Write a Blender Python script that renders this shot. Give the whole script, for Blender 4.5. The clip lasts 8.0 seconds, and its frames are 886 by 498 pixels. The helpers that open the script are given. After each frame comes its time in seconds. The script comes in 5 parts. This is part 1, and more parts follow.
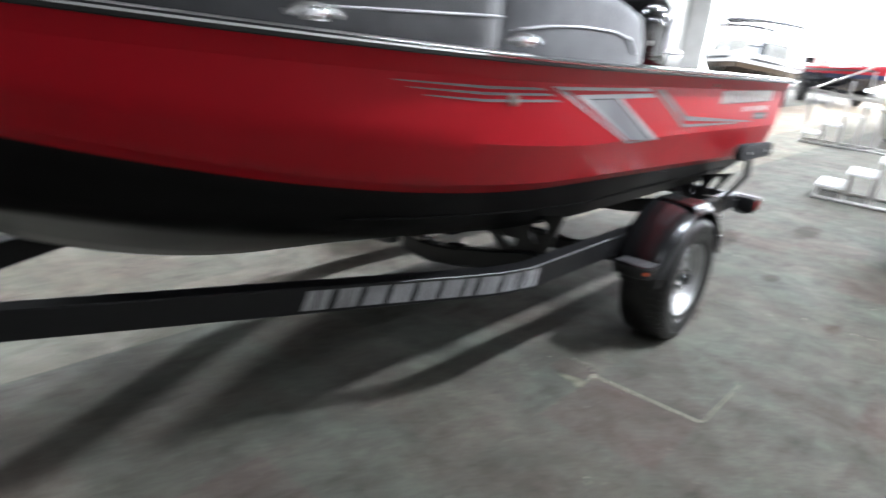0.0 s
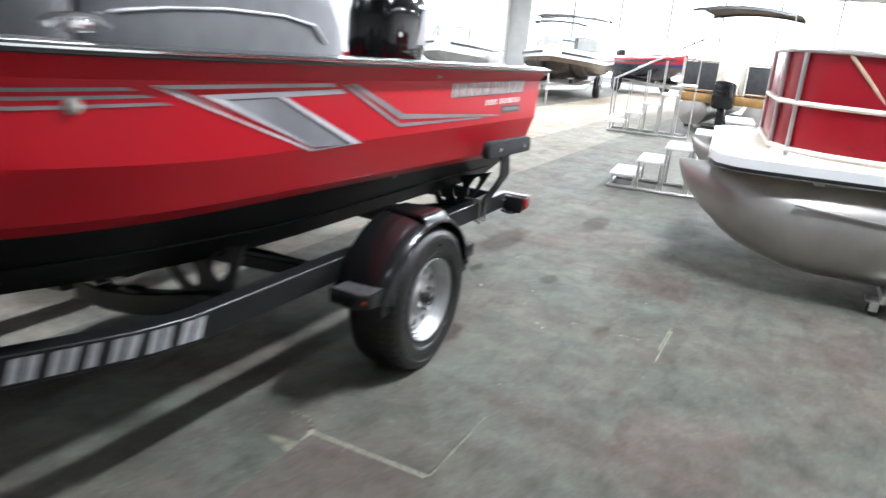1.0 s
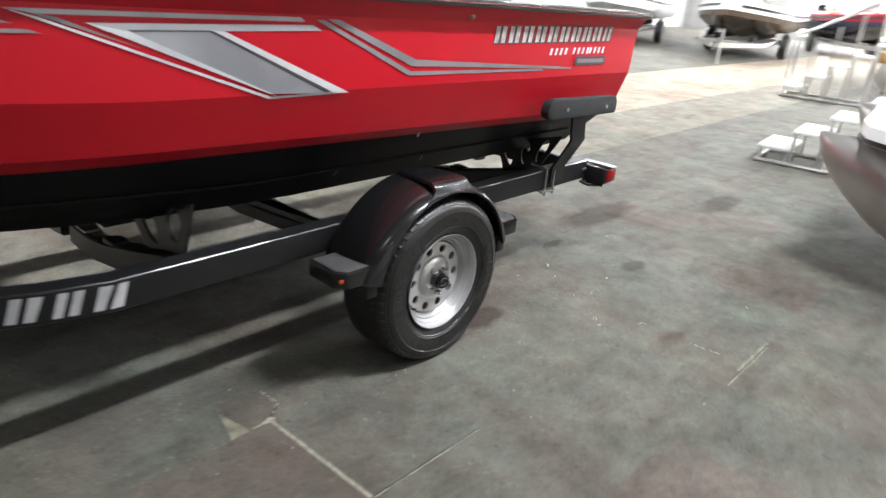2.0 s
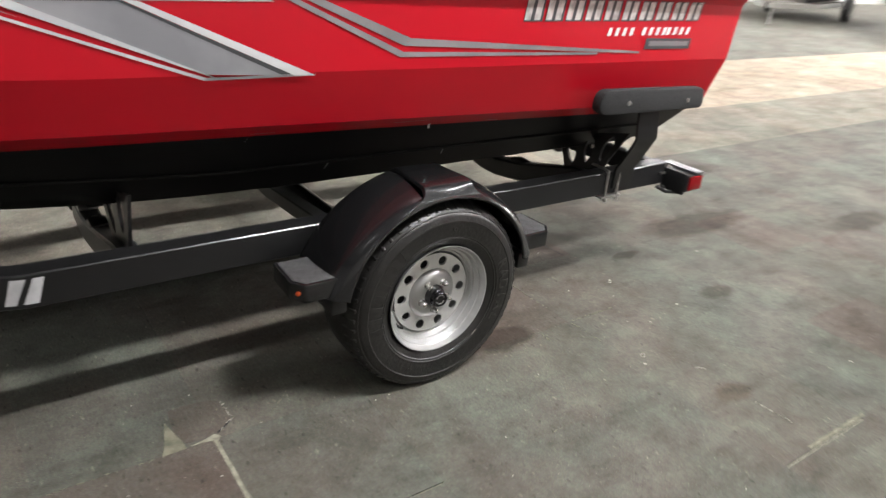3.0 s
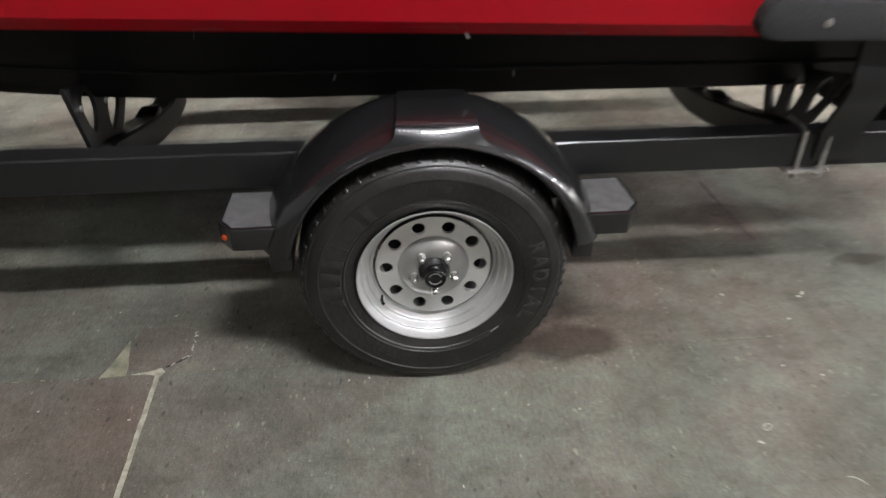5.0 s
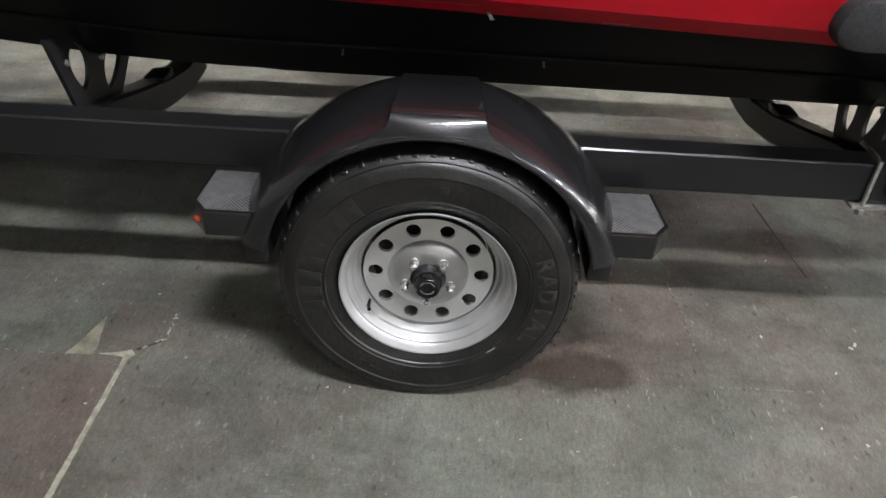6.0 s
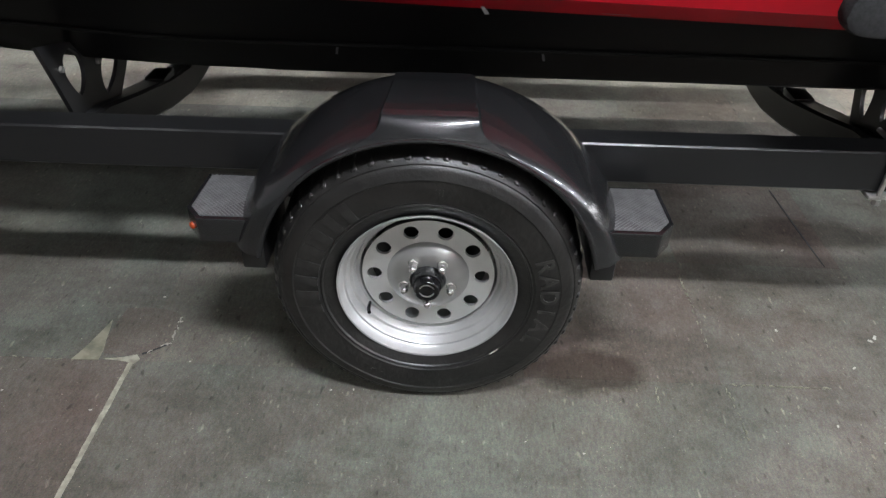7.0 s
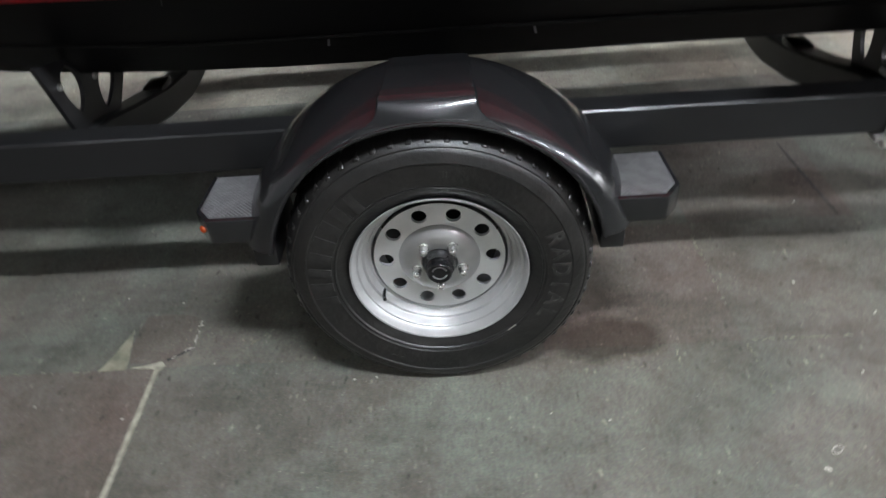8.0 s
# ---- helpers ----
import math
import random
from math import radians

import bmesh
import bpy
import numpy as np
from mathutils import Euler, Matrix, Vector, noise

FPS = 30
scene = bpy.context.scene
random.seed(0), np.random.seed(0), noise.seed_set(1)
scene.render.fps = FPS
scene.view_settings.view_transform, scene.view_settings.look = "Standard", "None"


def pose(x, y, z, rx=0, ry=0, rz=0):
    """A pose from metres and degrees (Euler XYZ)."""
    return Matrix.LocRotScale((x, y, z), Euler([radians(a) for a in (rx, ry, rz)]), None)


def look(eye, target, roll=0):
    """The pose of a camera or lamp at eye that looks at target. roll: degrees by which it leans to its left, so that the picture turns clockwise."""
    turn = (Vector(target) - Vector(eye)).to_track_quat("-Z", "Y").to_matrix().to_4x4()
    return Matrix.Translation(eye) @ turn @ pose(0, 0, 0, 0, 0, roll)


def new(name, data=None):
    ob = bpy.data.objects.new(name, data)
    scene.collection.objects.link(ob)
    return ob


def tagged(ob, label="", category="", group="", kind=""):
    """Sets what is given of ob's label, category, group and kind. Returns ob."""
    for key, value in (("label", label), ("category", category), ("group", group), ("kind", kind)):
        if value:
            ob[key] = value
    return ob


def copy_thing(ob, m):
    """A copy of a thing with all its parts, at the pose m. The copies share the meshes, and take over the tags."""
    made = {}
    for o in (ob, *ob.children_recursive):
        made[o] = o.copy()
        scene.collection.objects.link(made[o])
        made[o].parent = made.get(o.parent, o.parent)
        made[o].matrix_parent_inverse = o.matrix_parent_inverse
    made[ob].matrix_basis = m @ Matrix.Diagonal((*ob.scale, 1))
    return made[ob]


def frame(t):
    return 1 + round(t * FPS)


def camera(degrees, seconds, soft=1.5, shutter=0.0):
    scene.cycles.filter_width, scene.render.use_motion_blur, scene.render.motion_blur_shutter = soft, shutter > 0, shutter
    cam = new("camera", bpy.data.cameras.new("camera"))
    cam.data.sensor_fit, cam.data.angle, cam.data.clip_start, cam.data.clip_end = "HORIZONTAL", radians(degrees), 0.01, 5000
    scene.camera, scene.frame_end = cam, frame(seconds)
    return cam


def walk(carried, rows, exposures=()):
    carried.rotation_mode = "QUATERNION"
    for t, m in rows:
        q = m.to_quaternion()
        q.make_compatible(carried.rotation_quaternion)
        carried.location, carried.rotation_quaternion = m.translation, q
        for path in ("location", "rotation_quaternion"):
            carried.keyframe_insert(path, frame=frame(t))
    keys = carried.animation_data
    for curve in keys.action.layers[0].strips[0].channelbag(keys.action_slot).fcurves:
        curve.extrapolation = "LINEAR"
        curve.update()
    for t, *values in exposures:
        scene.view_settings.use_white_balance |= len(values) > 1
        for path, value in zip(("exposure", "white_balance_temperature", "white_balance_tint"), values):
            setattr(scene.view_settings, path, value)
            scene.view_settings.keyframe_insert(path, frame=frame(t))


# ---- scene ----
cam = camera(64.9, 8.0, soft=1.4, shutter=1.0)
PATH = [
    (0, (-3.577, -1.147, 1.525), (-2.082, 0.022, 0.893), 6.5),
    (0.5, (-3.176, -1.268, 1.489), (-1.553, -0.26, 0.899), 5.7),
    (1, (-2.71, -1.395, 1.521), (-0.994, -0.55, 0.935), 4.9),
    (1.5, (-2.323, -1.555, 1.52), (-0.809, -0.433, 0.85), 4.5),
    (2, (-1.957, -1.635, 1.487), (-0.532, -0.442, 0.748), 5.3),
    (2.2, (-1.811, -1.654, 1.493), (-0.443, -0.404, 0.74), 5.7),
    (3.3, (-1.062, -1.69, 1.499), (-0.085, -0.174, 0.633), 4.3),
    (3.5, (-0.919, -1.669, 1.47), (-0.029, -0.109, 0.59), 3.8),
    (4, (-0.583, -1.579, 1.472), (0.058, 0.065, 0.53), 4.1),
    (4.5, (-0.301, -1.537, 1.439), (0.12, 0.126, 0.409), 5.8),
    (5, (-0.126, -1.422, 1.397), (0.043, 0.219, 0.265), 0.6),
    (5.2, (-0.103, -1.353, 1.364), (0.029, 0.279, 0.216), 0.7),
    (6.3, (0.046, -1.211, 1.318), (0.041, 0.408, 0.144), 3.6),
    (6.5, (0.058, -1.191, 1.329), (0.04, 0.416, 0.138), 2.6),
    (7, (0.064, -1.188, 1.334), (0.023, 0.411, 0.133), 1.2),
    (7.5, (0.055, -1.2, 1.329), (0.017, 0.389, 0.116), 1.1),
    (8, (0.073, -1.197, 1.334), (-0.008, 0.373, 0.098), -4.9),
]
walk(cam, [(t, look(eye, target, roll)) for t, eye, target, roll in PATH], exposures=[(0.0, 0.07, 5950, 10), (1.0, 0.09, 5950, 10), (2.0, 0.04, 6300, 11), (3.5, -0.09, 6750, 12), (4.2, -0.16, 6750, 12), (5.0, -0.16, 6550, 12), (6.5, -0.17, 6300, 12), (8.0, -0.17, 6100, 10)])
LAMP_X = (-3.6, 0.75, 3.4, 5.8, 8.7, 13.3, 19.2, 25.1)
LAMP_ROWS = (
    (-5.9, (10.0, 20.0, 118.0, 130.0, 130.0, 210.0, 230.0, 230.0)),
    (-1.7, (10.0, 288.0, 86.0, 140.0, 360.0, 1150.0, 1400.0, 1400.0)),
    (5.2, (340.0, 430.0, 130.0, 125.0, 170.0, 440.0, 600.0, 600.0)),
    (9.6, (50.0, 46.0, 42.0, 48.0, 105.0, 330.0, 330.0, 330.0)),
)
LAMP_TINT = (0.968, 0.985, 1.0)
# ---------------------------------------------------------------- light
world = bpy.data.worlds.new("world")
scene.world = world
world.use_nodes = True
wn = world.node_tree.nodes
sky = wn.new("ShaderNodeTexSky")
sky.sky_type, sky.sun_disc = "NISHITA", False
sky.sun_elevation, sky.sun_rotation = radians(40), radians(60)
wn["Background"].inputs["Strength"].default_value = 0.12
world.node_tree.links.new(sky.outputs["Color"], wn["Background"].inputs["Color"])


def area_lamp(name, place, target, size, size_y, power, colour=LAMP_TINT):
    data = bpy.data.lights.new(name, "AREA")
    data.shape, data.size, data.size_y, data.energy, data.color = "RECTANGLE", size, size_y, power, colour
    ob = new(name, data)
    ob.matrix_world = look(place, target)
    return ob


HALL_X0, HALL_X1, HALL_Y0, HALL_Y1, HALL_Z = -9.0, 32.0, -9.0, 13.0, 4.6
# daylight through the glazed end wall
area_lamp("daylight_end", (HALL_X1 - 0.3, 3.0, 2.3), (0.0, 3.0, 1.2), 18.0, 3.6, 2500.0, (1.0, 0.98, 0.96))

# ---------------------------------------------------------------- materials


def material(name, colour, rough=0.5, metal=0.0, second=None, scale=8.0, bump=0.0, bump_scale=60.0, rough_var=0.0, spec=0.5, coat=0.0, mix=(0.4, 0.6), emit=0.0, random_value=0.0, detail=6.0):
    m = bpy.data.materials.new(name)
    m.use_nodes = True
    nt = m.node_tree
    b = nt.nodes["Principled BSDF"]
    b.inputs["Base Color"].default_value = (*colour, 1)
    b.inputs["Roughness"].default_value = rough
    b.inputs["Metallic"].default_value = metal
    b.inputs["Specular IOR Level"].default_value = spec
    b.inputs["Coat Weight"].default_value = coat
    b.inputs["Coat Roughness"].default_value = 0.05
    co = nt.nodes.new("ShaderNodeTexCoord")
    if second or rough_var:
        n1 = nt.nodes.new("ShaderNodeTexNoise")
        n1.inputs["Scale"].default_value, n1.inputs["Detail"].default_value = scale, detail
        nt.links.new(co.outputs["Object"], n1.inputs["Vector"])
        ramp = nt.nodes.new("ShaderNodeValToRGB")
        ramp.color_ramp.elements[0].position, ramp.color_ramp.elements[1].position = mix
        nt.links.new(n1.outputs["Fac"], ramp.inputs["Fac"])
        if second:
            ramp.color_ramp.elements[0].color = (*colour, 1)
            ramp.color_ramp.elements[1].color = (*second, 1)
            out = ramp.outputs["Color"]
            if random_value:
                oi = nt.nodes.new("ShaderNodeObjectInfo")
                mr = nt.nodes.new("ShaderNodeMapRange")
                mr.inputs["To Min"].default_value, mr.inputs["To Max"].default_value = 1 - random_value, 1 + random_value
                nt.links.new(oi.outputs["Random"], mr.inputs["Value"])
                hs = nt.nodes.new("ShaderNodeHueSaturation")
                nt.links.new(mr.outputs["Result"], hs.inputs["Value"])
                nt.links.new(out, hs.inputs["Color"])
                out = hs.outputs["Color"]
            nt.links.new(out, b.inputs["Base Color"])
        if rough_var:
            mp = nt.nodes.new("ShaderNodeMapRange")
            mp.inputs["To Min"].default_value, mp.inputs["To Max"].default_value = max(rough - rough_var, 0.02), min(rough + rough_var, 1)
            nt.links.new(n1.outputs["Fac"], mp.inputs["Value"])
            nt.links.new(mp.outputs["Result"], b.inputs["Roughness"])
    if bump:
        n2 = nt.nodes.new("ShaderNodeTexNoise")
        n2.inputs["Scale"].default_value, n2.inputs["Detail"].default_value = bump_scale, 4
        nt.links.new(co.outputs["Object"], n2.inputs["Vector"])
        bp = nt.nodes.new("ShaderNodeBump")
        bp.inputs["Strength"].default_value, bp.inputs["Distance"].default_value = bump, 0.01
        nt.links.new(n2.outputs["Fac"], bp.inputs["Height"])
        nt.links.new(bp.outputs["Normal"], b.inputs["Normal"])
    if emit:
        b.inputs["Emission Color"].default_value = (*colour, 1)
        b.inputs["Emission Strength"].default_value = emit
    return m


RED = material("red_hull_paint", (0.50, 0.0042, 0.0155), 0.36, 0.1, (0.45, 0.0038, 0.0140), 1.2, 0.012, 2.2, 0.04, 0.30, 0.10)
BLACK_HULL = material("black_hull_paint", (0.0042, 0.0040, 0.0040), 0.38, 0.0, (0.0060, 0.0057, 0.0057), 3, 0.02, 4, 0.05, 0.13, 0.0)
TRAILER = material("grey_metallic_trailer_paint", (0.0150, 0.0151, 0.0157), 0.38, 0.32, (0.0178, 0.0179, 0.0187), 2.5, 0.03, 260, 0.06, 0.45, 0.05)
FENDER = material("glossy_charcoal_fender_paint", (0.0120, 0.0120, 0.0128), 0.25, 0.25, (0.0155, 0.0155, 0.0165), 3, 0.0, 8, 0.03, 0.5, 0.48)
CARPET_BLACK = material("black_bunk_carpet", (0.012, 0.012, 0.0125), 0.95, 0, (0.019, 0.019, 0.020), 160, 0.25, 700)
RUBBER = material("tyre_rubber", (0.0058, 0.0056, 0.0053), 0.41, 0, (0.0155, 0.0142, 0.0130), 14, 0.20, 75, 0.16, spec=0.55, mix=(0.38, 0.66))
RUBBER_TEXT = material("tyre_lettering", (0.016, 0.0154, 0.0146), 0.45, 0, (0.042, 0.040, 0.037), 40)
RUBBER_BAR = material("worn_tyre_lettering", (0.0090, 0.0087, 0.0083), 0.45, 0, (0.024, 0.023, 0.0215), 30)
RIM = material("silver_wheel_paint", (0.72, 0.72, 0.715), 0.30, 0.70, (0.65, 0.65, 0.645), 12, 0.03, 150, 0.06)
HUB_BLACK = material("black_plastic_cap", (0.005, 0.005, 0.0055), 0.10)
# wheel paint again, toned down in colour where the rim catches the lamp
RIM_LIP = material("dimmed_silver_rim", (0.50, 0.50, 0.495), 0.40, 0.60, (0.45, 0.45, 0.445), 14, 0.01, 150, 0.04)
# same paint on the dome, its shading put into a darker tone
RIM_CENTRE = material("shaded_silver_wheel_centre", (0.47, 0.47, 0.465), 0.30, 0.85, (0.42, 0.42, 0.415), 20, 0.01, 60, 0.04)
GREASE_CAP = material("dull_steel_grease_cap", (0.10, 0.10, 0.10), 0.30, 0.8, (0.05, 0.05, 0.05), 45, 0.05, 90, 0.1)
CHROME = material("chrome", (0.75, 0.75, 0.76), 0.12, 1.0, None, 8, 0, 60, 0.05)
ZINC = material("zinc_bolt", (0.6, 0.59, 0.57), 0.3, 0.9, (0.45, 0.44, 0.42), 40)
BRIGHT_NUT = material("plated_lug_nut", (0.66, 0.65, 0.63), 0.22, 0.95)
SILVER_DECAL = material("silver_vinyl", (0.42, 0.42, 0.44), 0.35, 0.3, (0.36, 0.36, 0.38), 5)
PANEL_DECAL = material("brushed_silver_panel", (0.36, 0.36, 0.385), 0.33, 0.45, (0.27, 0.27, 0.295), 3.5)
GREY_DECAL = material("grey_vinyl", (0.20, 0.19, 0.20), 0.4, 0.2, (0.26, 0.25, 0.26), 5)
LIGHT_DECAL = material("pale_vinyl", (0.62, 0.62, 0.63), 0.35, 0.1, (0.5, 0.5, 0.52), 5)
DARK_DECAL = material("dark_vinyl", (0.05, 0.05, 0.055), 0.4)
PALE_GREY_DECAL = material("pale_grey_vinyl", (0.48, 0.48, 0.49), 0.5, 0, (0.40, 0.40, 0.41), 20)
BADGE_SILVER = material("polished_badge", (0.72, 0.71, 0.69), 0.28, 0.55, (0.45, 0.44, 0.43), 30)
WHITE_DECAL = material("white_vinyl", (0.75, 0.75, 0.74), 0.4, 0, (0.6, 0.6, 0.6), 20)
TREAD = material("diamond_tread_plate", (0.32, 0.32, 0.325), 0.32, 0.7, (0.26, 0.26, 0.265), 40, 0.1, 90)
PLATE_DARK = material("worn_tread_ground", (0.20, 0.20, 0.203), 0.34, 0.6, (0.16, 0.16, 0.163), 40)
PAPER = material("grey_beige_paper", (0.40, 0.38, 0.33), 0.8, 0, (0.30, 0.28, 0.25), 60)
AMBER = material("amber_lens", (0.42, 0.06, 0.015), 0.2)
RED_LENS = material("red_lens", (0.22, 0.008, 0.010), 0.15)
GREY_PANEL = material("grey_moulded_panel", (0.10, 0.10, 0.105), 0.55, 0, (0.125, 0.125, 0.13), 9, 0.15, 250)
DARK_PANEL = material("charcoal_panel", (0.035, 0.035, 0.037), 0.5, 0, (0.05, 0.05, 0.052), 9, 0.15, 250)
TRIM_BLACK = material("black_rub_rail", (0.009, 0.009, 0.0095), 0.35, 0, (0.014, 0.014, 0.0145), 12)
CAP_GREY = material("satin_grey_gunwale", (0.055, 0.056, 0.058), 0.22, 0.1, (0.075, 0.076, 0.078), 12, 0.02, 90, 0.06, 0.5, 0.2)
ALU = material("brushed_aluminium", (0.62, 0.61, 0.59), 0.33, 0.9, (0.5, 0.49, 0.47), 6, 0.05, 80, 0.1)
PONTOON = material("pontoon_aluminium", (0.50, 0.48, 0.45), 0.36, 0.85, (0.40, 0.38, 0.36), 2.5, 0.04, 20, 0.1)
RED_WALL = material("red_pontoon_panel", (0.27, 0.008, 0.016), 0.25, 0.2, (0.23, 0.007, 0.013), 2)
TAN = material("tan_vinyl", (0.45, 0.33, 0.22), 0.6, 0, (0.38, 0.28, 0.19), 12, 0.1, 100)
CREAM = material("cream_vinyl", (0.75, 0.70, 0.60), 0.55, 0, (0.68, 0.63, 0.54), 8, 0.1, 60)
WHITE_GEL = material("white_gelcoat", (0.78, 0.78, 0.77), 0.22, 0, (0.72, 0.72, 0.71), 3)
WHITE_PLASTIC = material("white_step_plastic", (0.80, 0.80, 0.79), 0.5, 0, (0.70, 0.70, 0.69), 15)
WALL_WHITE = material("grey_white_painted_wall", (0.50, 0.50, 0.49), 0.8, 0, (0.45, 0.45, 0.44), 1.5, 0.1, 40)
# for the unseen south wall: whiter, to bounce light onto the hull side
BOUNCE_WALL = material("white_bounce_wall", (0.80, 0.79, 0.77), 0.8, 0, (0.74, 0.73, 0.71), 1.5, 0.1, 40)
CEIL_WHITE = material("grey_ceiling", (0.15, 0.15, 0.145), 0.85, 0, (0.12, 0.12, 0.115), 0.8, 0.1, 20)
CANVAS = material("black_canvas", (0.02, 0.021, 0.023), 0.85, 0, (0.035, 0.036, 0.038), 10, 0.2, 200)
YELLOW_WOOD = material("varnished_wood", (0.42, 0.24, 0.08), 0.45, 0, (0.32, 0.17, 0.05), 5, 0.1, 40)
BRONZE_HULL = material("bronze_gelcoat", (0.09, 0.065, 0.045), 0.25, 0.2, (0.07, 0.05, 0.035), 2)
NAVY_HULL = material("navy_gelcoat", (0.02, 0.028, 0.07), 0.25, 0.1, (0.03, 0.032, 0.04), 2)
CONCRETE = material("pale_concrete", (0.34, 0.325, 0.255), 0.85, 0, (0.22, 0.21, 0.165), 40, 0.3, 90)
OLD_GLUE = material("old_carpet_glue", (0.235, 0.225, 0.165), 0.8, 0, (0.13, 0.125, 0.09), 18, 0.3, 90)
LAMP_GLOW = material("lamp_tube", (1.0, 0.98, 0.94), 0.5, emit=8.0)
SKY_GLOW = material("bright_daylight", (1.0, 0.99, 0.97), 0.9, emit=4.5)
GLASS_DARK = material("tinted_acrylic", (0.45, 0.48, 0.50), 0.05)
GLASS_DARK.node_tree.nodes["Principled BSDF"].inputs["Transmission Weight"].default_value = 0.85
GLASS_DARK.node_tree.nodes["Principled BSDF"].inputs["IOR"].default_value = 1.15


def carpet_material(name, tints):
    m = bpy.data.materials.new(name)
    m.use_nodes = True
    nt = m.node_tree
    N, L = nt.nodes.new, nt.links.new
    b = nt.nodes["Principled BSDF"]
    geo = N("ShaderNodeNewGeometry")
    info = N("ShaderNodeObjectInfo")
    pos = geo.outputs["Position"]
    big, patch, mid, fine, fleck = N("ShaderNodeTexNoise"), N("ShaderNodeTexNoise"), N("ShaderNodeTexNoise"), N("ShaderNodeTexNoise"), N("ShaderNodeTexNoise")
    for n, s, d, r in ((patch, 3.2, 6, 0.62), (big, 0.9, 9, 0.68), (mid, 9.0, 7, 0.7), (fine, 300.0, 3, 0.75), (fleck, 150.0, 1, 0.5)):
        n.inputs["Scale"].default_value, n.inputs["Detail"].default_value, n.inputs["Roughness"].default_value = s, d, r
        L(pos, n.inputs["Vector"])
    hue, smear, fibre, dash = N("ShaderNodeTexNoise"), N("ShaderNodeTexNoise"), N("ShaderNodeTexNoise"), N("ShaderNodeTexNoise")
    for n, s, d, r, stretch in ((hue, 2.3, 4, 0.55, (1.0, 1.0, 1.0)), (smear, 5.0, 5, 0.6, (0.45, 1.5, 1.0)), (fibre, 120.0, 2, 0.6, (1.0, 0.35, 1.0)), (dash, 60.0, 1, 0.5, (1.0, 0.4, 1.0))):
        n.inputs["Scale"].default_value, n.inputs["Detail"].default_value, n.inputs["Roughness"].default_value = s, d, r
        st = N("ShaderNodeMapping")
        st.inputs["Scale"].default_value = stretch
        L(pos, st.inputs["Vector"])
        L(st.outputs["Vector"], n.inputs["Vector"])
    cells = N("ShaderNodeTexVoronoi")
    cells.inputs["Scale"].default_value = 360.0
    L(pos, cells.inputs["Vector"])
    tint = N("ShaderNodeValToRGB")
    e = tint.color_ramp.elements
    e[0].position, e[0].color = 0.0, (*tints[0], 1)
    e[1].position, e[1].color = 1.0, (*tints[2], 1)
    e.new(0.62).color = (*tints[1], 1)
    L(info.outputs["Random"], tint.inputs["Fac"])

    def ramp(src, p0, c0, p1, c1):
        r = N("ShaderNodeValToRGB")
        r.color_ramp.elements[0].position, r.color_ramp.elements[0].color = p0, (*c0, 1)
        r.color_ramp.elements[1].position, r.color_ramp.elements[1].color = p1, (*c1, 1)
        L(src, r.inputs["Fac"])
        return r.outputs["Color"]

    out = tint.outputs["Color"]
    layers = [
        ramp(big.outputs["Fac"], 0.36, (0.86, 0.79, 0.74), 0.60, (1.07, 1.075, 1.05)),
        ramp(mid.outputs["Fac"], 0.30, (0.82, 0.805, 0.80), 0.62, (1.10, 1.10, 1.10)),
        ramp(fine.outputs["Fac"], 0.34, (0.90, 0.90, 0.90), 0.68, (1.11, 1.11, 1.10)),
        ramp(cells.outputs["Color"], 0.08, (0.90, 0.90, 0.90), 0.92, (1.12, 1.12, 1.11)),
        ramp(patch.outputs["Fac"], 0.36, (0.77, 0.765, 0.755), 0.62, (1.11, 1.11, 1.095)),
        ramp(fleck.outputs["Fac"], 0.72, (1.0, 1.0, 1.0), 0.80, (2.3, 2.25, 2.15)),
        ramp(hue.outputs["Fac"], 0.40, (1.045, 0.98, 0.962), 0.58, (0.985, 1.012, 0.975)),
        ramp(dash.outputs["Fac"], 0.24, (0.62, 0.62, 0.62), 0.32, (1.0, 1.0, 1.0)),
        ramp(dash.outputs["Fac"], 0.70, (1.0, 1.0, 1.0), 0.77, (1.65, 1.63, 1.56)),
        ramp(smear.outputs["Fac"], 0.30, (0.74, 0.73, 0.72), 0.46, (1.0, 1.0, 1.0)),
        ramp(fibre.outputs["Fac"], 0.36, (0.90, 0.90, 0.90), 0.66, (1.11, 1.11, 1.10)),
    ]
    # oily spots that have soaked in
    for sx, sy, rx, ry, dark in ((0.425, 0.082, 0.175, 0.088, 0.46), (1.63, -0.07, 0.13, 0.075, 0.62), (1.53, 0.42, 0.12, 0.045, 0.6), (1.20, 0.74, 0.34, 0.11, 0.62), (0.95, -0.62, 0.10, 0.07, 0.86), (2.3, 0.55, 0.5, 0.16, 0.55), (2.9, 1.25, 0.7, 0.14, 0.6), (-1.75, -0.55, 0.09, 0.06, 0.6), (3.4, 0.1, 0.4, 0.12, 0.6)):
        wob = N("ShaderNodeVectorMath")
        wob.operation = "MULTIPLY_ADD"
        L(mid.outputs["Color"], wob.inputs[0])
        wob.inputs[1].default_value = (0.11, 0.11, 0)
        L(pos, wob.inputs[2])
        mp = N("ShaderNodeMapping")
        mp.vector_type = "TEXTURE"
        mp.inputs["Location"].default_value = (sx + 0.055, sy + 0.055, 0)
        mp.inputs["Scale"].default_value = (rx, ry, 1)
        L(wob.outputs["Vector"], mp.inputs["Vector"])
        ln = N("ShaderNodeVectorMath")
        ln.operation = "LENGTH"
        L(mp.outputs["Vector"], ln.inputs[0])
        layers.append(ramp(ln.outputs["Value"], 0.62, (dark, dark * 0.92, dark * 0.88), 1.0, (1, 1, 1)))
